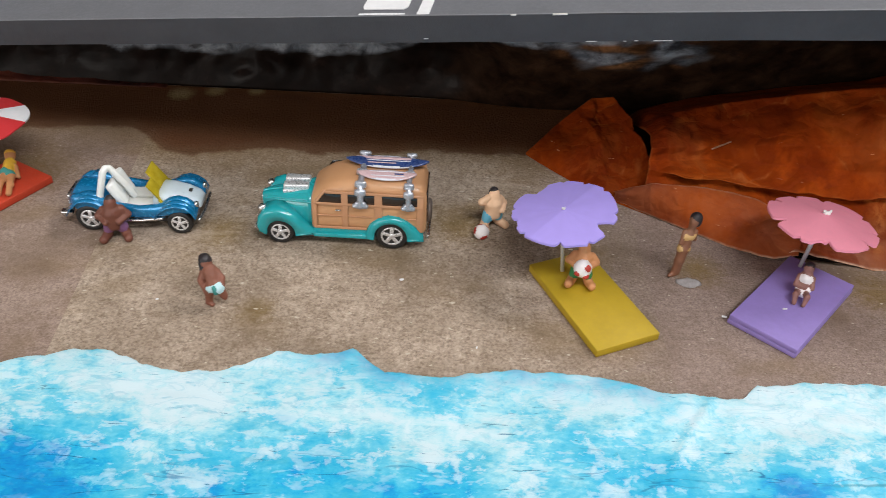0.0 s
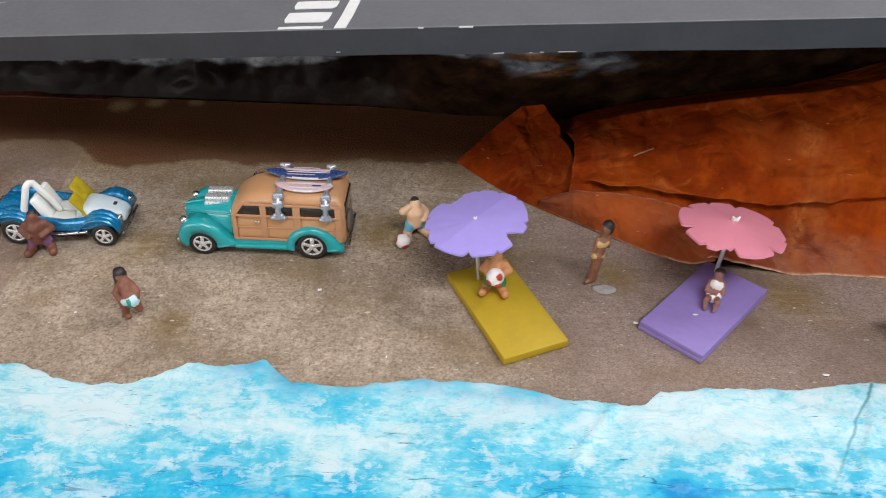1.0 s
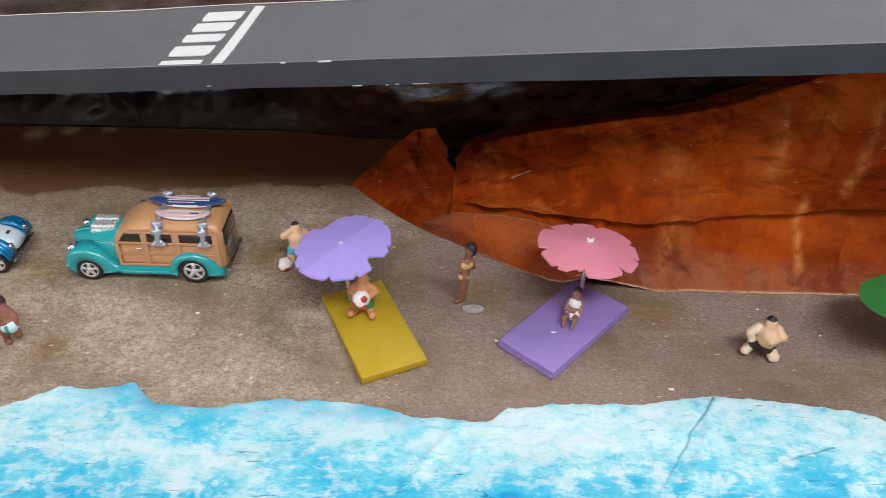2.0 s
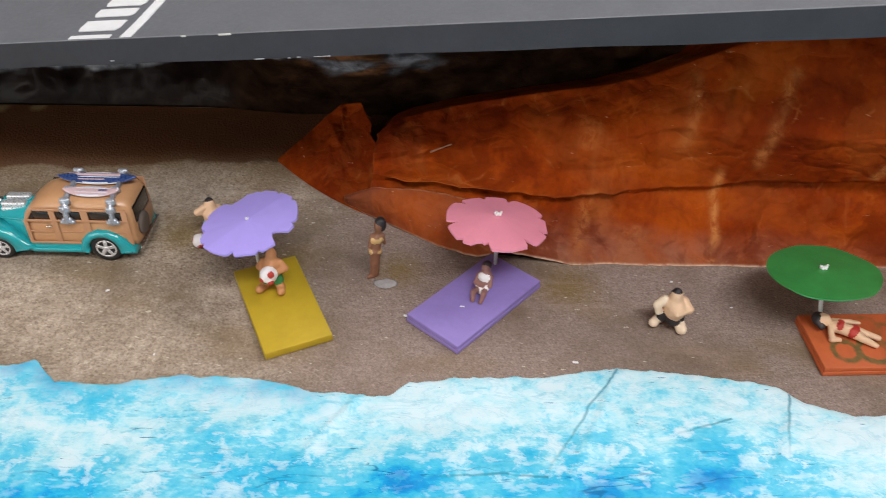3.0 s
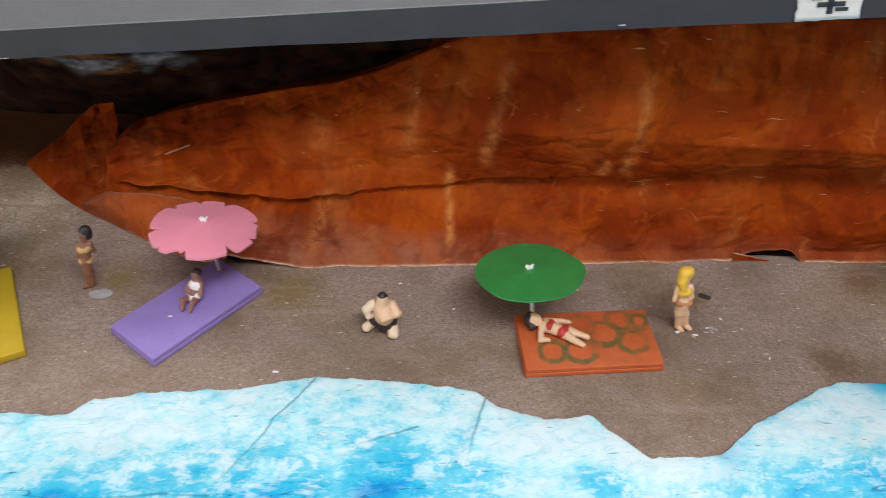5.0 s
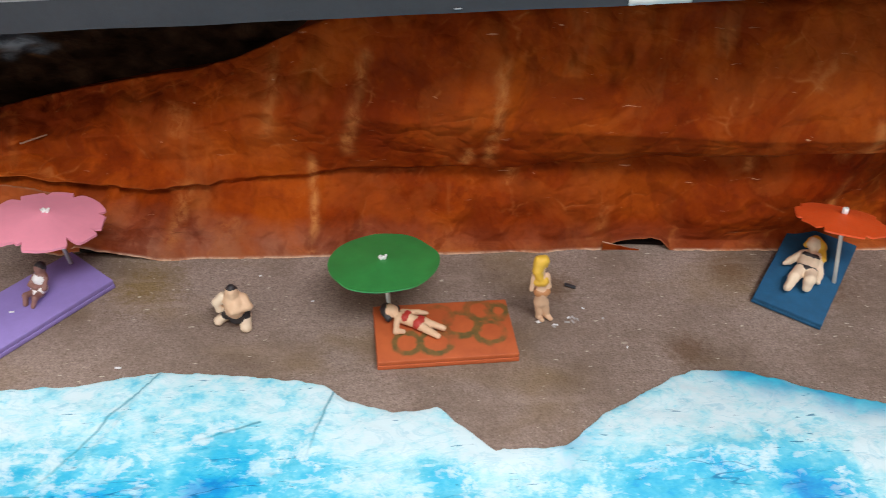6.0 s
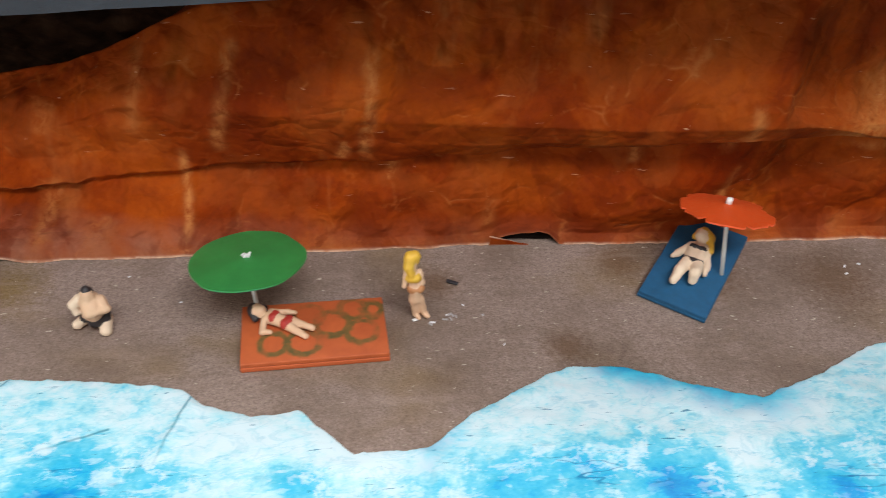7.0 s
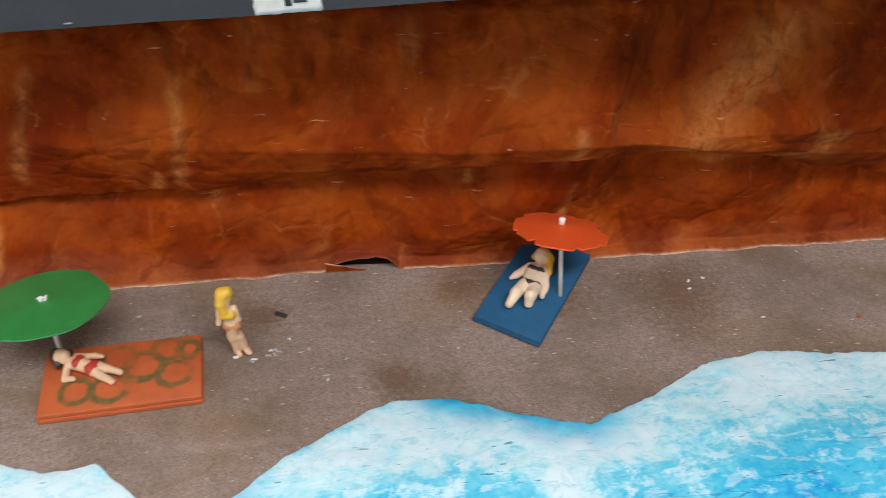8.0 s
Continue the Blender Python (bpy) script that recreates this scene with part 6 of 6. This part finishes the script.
doll(283.9, 227.6, 4.5, -25, [SKIN, REDCLOTH, HAIR], [
    ((-2.6, 0, 2.6), (3.6, 0, 2.4), 2.5, 2.3, 0), ((-1.4, -0.9, 4.0), (-1.2, 1.0, 4.0), 1.5, 1.5, 1), ((4.0, -0.9, 2.7), (4.2, 0.9, 2.7), 2.15, 2.15, 1), ((4.6, -1.2, 2.4), (13.0, -2.8, 1.4), 1.75, 1.1, 0), ((4.6, 1.2, 2.6), (13.6, 1.6, 1.6), 1.75, 1.1, 0),
    ((-4.2, -2.0, 3.0), (-2.8, -6.6, 1.2), 1.3, 1.1, 0)] + [((-2.8, -6.6, 1.2), (-0.2, -5.6, 1.2), 1.1, 0.9, 0), ((-3.6, 2.4, 3.0), (2.2, 4.6, 3.2), 1.3, 1.0, 0), ((2.2, 4.6, 3.2), (5.2, 4.4, 4.0), 1.0, 0.8, 0),
    ((-7.8, 0.0, 4.4), (-7.2, 0.0, 4.4), 2.5, 2.4, 0), ((-9.8, 0.6, 4.0), (-8.0, 2.8, 2.6), 2.5, 1.7, 2), ((-9.4, -0.8, 3.6), (-7.6, -2.6, 2.6), 2.0, 1.3, 2), ((-9.0, -0.6, 4.8), (-6.6, 2.8, 3.6), 1.6, 1.3, 2)],
     "pale clay doll in red bikini lying on an orange mat", size=1.0)
doll(336.2, 233.2, 0.1, 0, [SKIN, TAN, BLOND], [
    ((-0.4, 0.4, 1.0), (0.8, -1.8, 0.9), 1.1, 0.95, 0), ((3.0, 0.8, 1.0), (4.2, -1.2, 0.9), 1.1, 0.95, 0), ((-0.2, 0.4, 1.2), (-1.2, 0.2, 9.0), 1.25, 1.8, 0), ((3.0, 0.8, 1.2), (0.9, 0.4, 9.0), 1.25, 1.8, 0), ((-0.8, 0.2, 9), (-0.6, 0.2, 13.8), 2.1, 2.5, 0),
    ((-1.6, 0.2, 14.8), (0.4, 0.2, 14.8), 2.35, 2.35, 1), ((-0.8, 0.2, 15.4), (-1.8, 0.6, 21.4), 2.1, 2.4, 0)] + [((-2.8, -0.4, 20.6), (-0.8, -0.6, 20.6), 2.0, 2.0, 2), ((-4.4, 0.4, 22.4), (-5.0, -1.0, 16.8), 1.05, 0.95, 0), ((0.8, 0.6, 22.6), (1.8, -0.2, 17.6), 1.05, 0.95, 0),
    ((-2.0, 0.4, 24), (-2.4, 0.6, 26.8), 1.4, 1.9, 0), ((-2.8, 1.2, 29.0), (-3.4, 0.4, 25.4), 2.5, 2.2, 2), ((-1.2, 1.4, 29.2), (-1.4, 1.6, 27.0), 2.2, 1.8, 2), ((-3.6, -0.6, 25.6), (-2.6, -1.2, 22.6), 1.7, 1.3, 2)],
     "tall pale clay doll with long yellow hair standing on the sand")
doll(452.3, 250.4, 5.6, 56, [PALE, BLACKCLOTH, BLOND], [
    ((-2.0, -1.0, 2.8), (4.6, -1.6, 3.4), 2.5, 2.6, 0), ((-2.0, 1.0, 2.8), (4.6, 1.6, 3.4), 2.5, 2.6, 0), ((3.0, 1.3, 5.7), (3.2, 2.3, 5.5), 0.85, 0.8, 1), ((3.0, -1.3, 5.7), (3.2, -2.3, 5.5), 0.85, 0.8, 1), ((3.1, -1.4, 5.9), (3.1, 1.4, 5.9), 0.45, 0.45, 1),
    ((-2.6, -3.2, 4.0), (-3.6, 0, 5.1), 0.7, 0.75, 1), ((-2.6, 3.2, 4.0), (-3.6, 0, 5.1), 0.7, 0.75, 1), ((-4.2, -2.0, 3.0), (-9.0, -2.4, 4.6), 2.4, 2.1, 0), ((-9.0, -2.4, 4.6), (-10.4, -2.4, 1.6), 2.0, 1.6, 0), ((-4.2, 2.0, 3.0), (-9.0, 3.0, 3.6), 2.4, 2.1, 0), ((-9.0, 3.0, 3.6), (-13.4, 3.8, 1.6), 2.0, 1.6, 0),
    ((5.2, 3.0, 3.4), (0.8, 6.6, 1.6), 1.7, 1.3, 0), ((0.8, 6.6, 1.6), (-0.8, 7.8, 1.2), 1.2, 0.8, 0), ((5.2, -3.0, 3.4), (-0.8, -5.2, 1.8), 1.7, 1.3, 0), ((-0.8, -5.2, 1.8), (-5.0, -5.6, 1.2), 1.3, 0.9, 0), ((6.4, 0, 4.4), (8.4, 0, 5.2), 1.6, 1.7, 0),
    ((9.4, 0.4, 6.0), (10.0, 0.4, 6.2), 2.4, 2.3, 0), ((11.4, 0.2, 6.4), (10.4, -2.2, 5.4), 2.2, 2.1, 2), ((10.4, -2.4, 5.2), (4.8, -4.4, 4.2), 1.7, 1.2, 2), ((11.2, 1.6, 6.0), (9.6, 2.8, 4.8), 1.6, 1.2, 2)],
     "yellow-haired pale clay doll in black bikini on a blue mat", ry=-5, size=1.1)
doll(-200.6, 304.5, 3.75, -72, [TAN, TEALCLOTH, BLOND], [
    ((-9.0, 0, 2.6), (-1.0, 0, 2.6), 2.7, 2.6, 2), ((-1.0, -1.0, 2.8), (1.4, 1.0, 2.6), 2.5, 2.3, 1), ((2.0, -1.4, 2.4), (8.4, -2.2, 3.4), 1.9, 1.5, 0), ((8.4, -2.2, 3.4), (14.2, -2.8, 1.2), 1.5, 1.2, 0), ((2.0, 1.4, 2.4), (9.0, 1.8, 2.2), 1.9, 1.5, 0), ((9.0, 1.8, 2.2), (14.6, 1.4, 1.2), 1.4, 1.2, 0),
    ((-6.0, 2.6, 2.6), (1.4, 4.4, 1.2), 1.2, 0.9, 0), ((-13.6, 0, 4.0), (-13.0, 0, 4.0), 2.4, 2.3, 0), ((-14.4, 0, 4.6), (-14.6, 0, 4.0), 2.3, 2.2, 2)],
     "amber clay doll in yellow top lying on a red mat")

# ---------------------------------------------------------------- beach ball and small litter
bm = bmesh.new()
bmesh.ops.create_uvsphere(bm, u_segments=24, v_segments=16, radius=3.4)
for f in bm.faces:
    c = f.calc_center_median().normalized()
    f.material_index = 1 if max(c.dot(Vector(d).normalized()) for d in ((0.1, -0.8, -0.5), (0.9, 0.2, 0.5), (-0.9, 0.3, 0.2), (0, 0.7, 0.7))) > 0.86 else 0
ball = link_mesh("beach_ball", bm, [WHITECLAY, REDCLOTH])
ball.matrix_basis = pose(14.0 * MM, 282.4 * MM, 3.5 * MM, 0, 0, 20)
tagged(ball, "small white clay ball with dark red patches on the sand", "ball")


def crumb(name, x, y, z, ln, wd, ht, rz, mat, label, category="litter"):
    bm = bmesh.new()
    box(bm, -ln / 2, ln / 2, -wd / 2, wd / 2, 0, ht, min(ht, wd) * 0.3, 2)
    for v in bm.verts:
        v.co += 0.3 * wd * Vector((noise.noise(v.co * 0.9 + Vector((x, y, 0))), noise.noise(v.co * 0.9 + Vector((y, x, 3))), 0))
        v.co.z = max(0, v.co.z + 0.12 * ln * (v.co.x / max(ln, 0.1)) ** 2)
    ob = link_mesh(name, bm, mat)
    ob.matrix_basis = pose(x * MM, y * MM, z * MM, 0, 0, rz)
    return tagged(ob, label, category, "bits of litter")


DARKBIT = plain("dark_scrap", (0.03, 0.03, 0.035), 0.5, 0.2, 300)
REDBIT = plain("red_scrap", (0.55, 0.07, 0.04), 0.5, 0.2, 300)
for x, y, ln, wd, rz in ((-18.4, 251, 1.8, 1.0, 10), (109.6, 238, 2.0, 0.9, -15), (176.9, 213.2, 2.2, 0.8, -5), (521, 247.4, 1.6, 0.9, 30), (522.4, 252, 1.8, 0.8, 50), (529.4, 253.2, 1.5, 0.8, -20), (544.7, 227.6, 1.4, 0.6, 0), (335.4, 231.0, 2.0, 1.3, 12), (342.1, 229.2, 2.2, 0.9, -10), (-112, 232, 1.0, 0.6, 30), (12, 214, 1.0, 0.6, 80), (348, 233, 1.3, 0.6, 30), (355, 238, 1.1, 0.5, -40), (224, 262, 1.2, 0.6, 10), (368, 216, 1.2, 0.5, 60), (246, 246, 1.3, 0.6, 5)):
    crumb("paper_scrap", x, y, 0.35, ln, wd, 0.45, rz, WHITE, "tiny white scrap lying on the sandpaper")
crumb("paper_scrap", 132.8, 239.8, 4.5, 1.8, 0.6, 0.4, 5, WHITE, "tiny white scrap lying on the lilac mat")
crumb("dark_scrap", 352.4, 251.3, 0.3, 4.6, 1.6, 0.8, -28, DARKBIT, "small curled dark scrap on the sandpaper")
crumb("red_scrap", 585.6, 223.1, 0.3, 2.0, 1.0, 0.5, -10, REDBIT, "tiny red scrap on the sandpaper")


def puddle(x, y, rx, ry, label):
    bm = bmesh.new()
    lathe(bm, [(0.05, 0.55), (0.5, 0.52), (0.85, 0.36), (1.0, 0.1), (0.9, 0.02)], 28)
    bmesh.ops.scale(bm, vec=(rx, ry, 1), verts=bm.verts)
    for v in bm.verts:
        v.co.xy *= 1 + 0.22 * noise.noise(Vector((v.co.x * 0.5, v.co.y * 0.5, x)))
    for v in bm.verts:
        v.co.z *= 0.45
    ob = link_mesh("glue_spot", bm, SMEAR)
    ob.matrix_basis = pose(x * MM, y * MM, 0.25 * MM)
    tagged(ob, label, "glue", "spots of dried glue")


SMEAR = plain("cloudy_glue_smear", (0.34, 0.315, 0.31), 0.65, 0.25, 400)
GLUE = plain("cloudy_glue", (0.44, 0.41, 0.40), 0.35, 0.15, 300, coat=0.4)
puddle(99.8, 258.6, 5.2, 3.2, "cloudy dried glue spot beside a clay doll")
rng = random.Random(5)
for k in range(8):
    x, y = 344 + rng.gauss(5, 6.5), 233 + rng.gauss(0, 4)
    crumb("glue_crumb", x, y, 0.3, rng.uniform(0.8, 2.2), rng.uniform(0.5, 0.9), 0.35, rng.uniform(0, 180), GLUE, "crumb of pale dried glue on the sandpaper")

# straw on the rock
STRAW = plain("dull_straw", (0.33, 0.17, 0.10), 0.7, 0.2, 300)
bm = bmesh.new()
capsule(bm, (-4.8, -2.8, 0), (4.8, 3.0, 0.8), 0.42, 0.36, seg=8)
straw = link_mesh("straw", bm, STRAW)
straw.matrix_basis = pose(122.5 * MM, 325.5 * MM, 27.0 * MM)
tagged(straw, "short pale straw lying on the red rock", "straw")

# torn sticker on the road edge
st = on_road("sticker")
tagged(st, "torn white sticker with dark print on the road edge", "sticker")
bm = bmesh.new()
sheet(bm, lambda u, v: (370.4 + 19.6 * u + 1.2 * noise.noise(Vector((u * 4, v * 6, 1))), -0.95 + 0.1 * noise.noise(Vector((u * 5, v * 5, 3))), -11.2 + 11.8 * v + 0.8 * noise.noise(Vector((u * 5, v, 8)))), 16, 8, 0.12)
part("paper", bm, PAPER_EDGE, st)
for s0, s1, z0, z1 in ((376.4, 385, -6.6, -5.0), (379.5, 381.5, -9.0, -2.4), (382.1, 386.1, -8.2, -7.0), (374.5, 378, -4.2, -3.0)):
    bm = bmesh.new()
    box(bm, s0, s1, -1.35, -1.05, z0, z1, 0.1, 1)
    part("print_bar", bm, DARKBIT, st, "dark printed bar")

# a bare stick end poking out of the rock beside the orange umbrella
bm = bmesh.new()
capsule(bm, (0, 4, -1), (-0.5, -1.6, 1.8), 1.1, 1.1, seg=12)
stub = link_mesh("stick_end", bm, HUB)
stub.matrix_basis = pose(457.3 * MM, 280.0 * MM, 19.5 * MM)
tagged(stub, "short white stick end poking out of the rock", "stick")
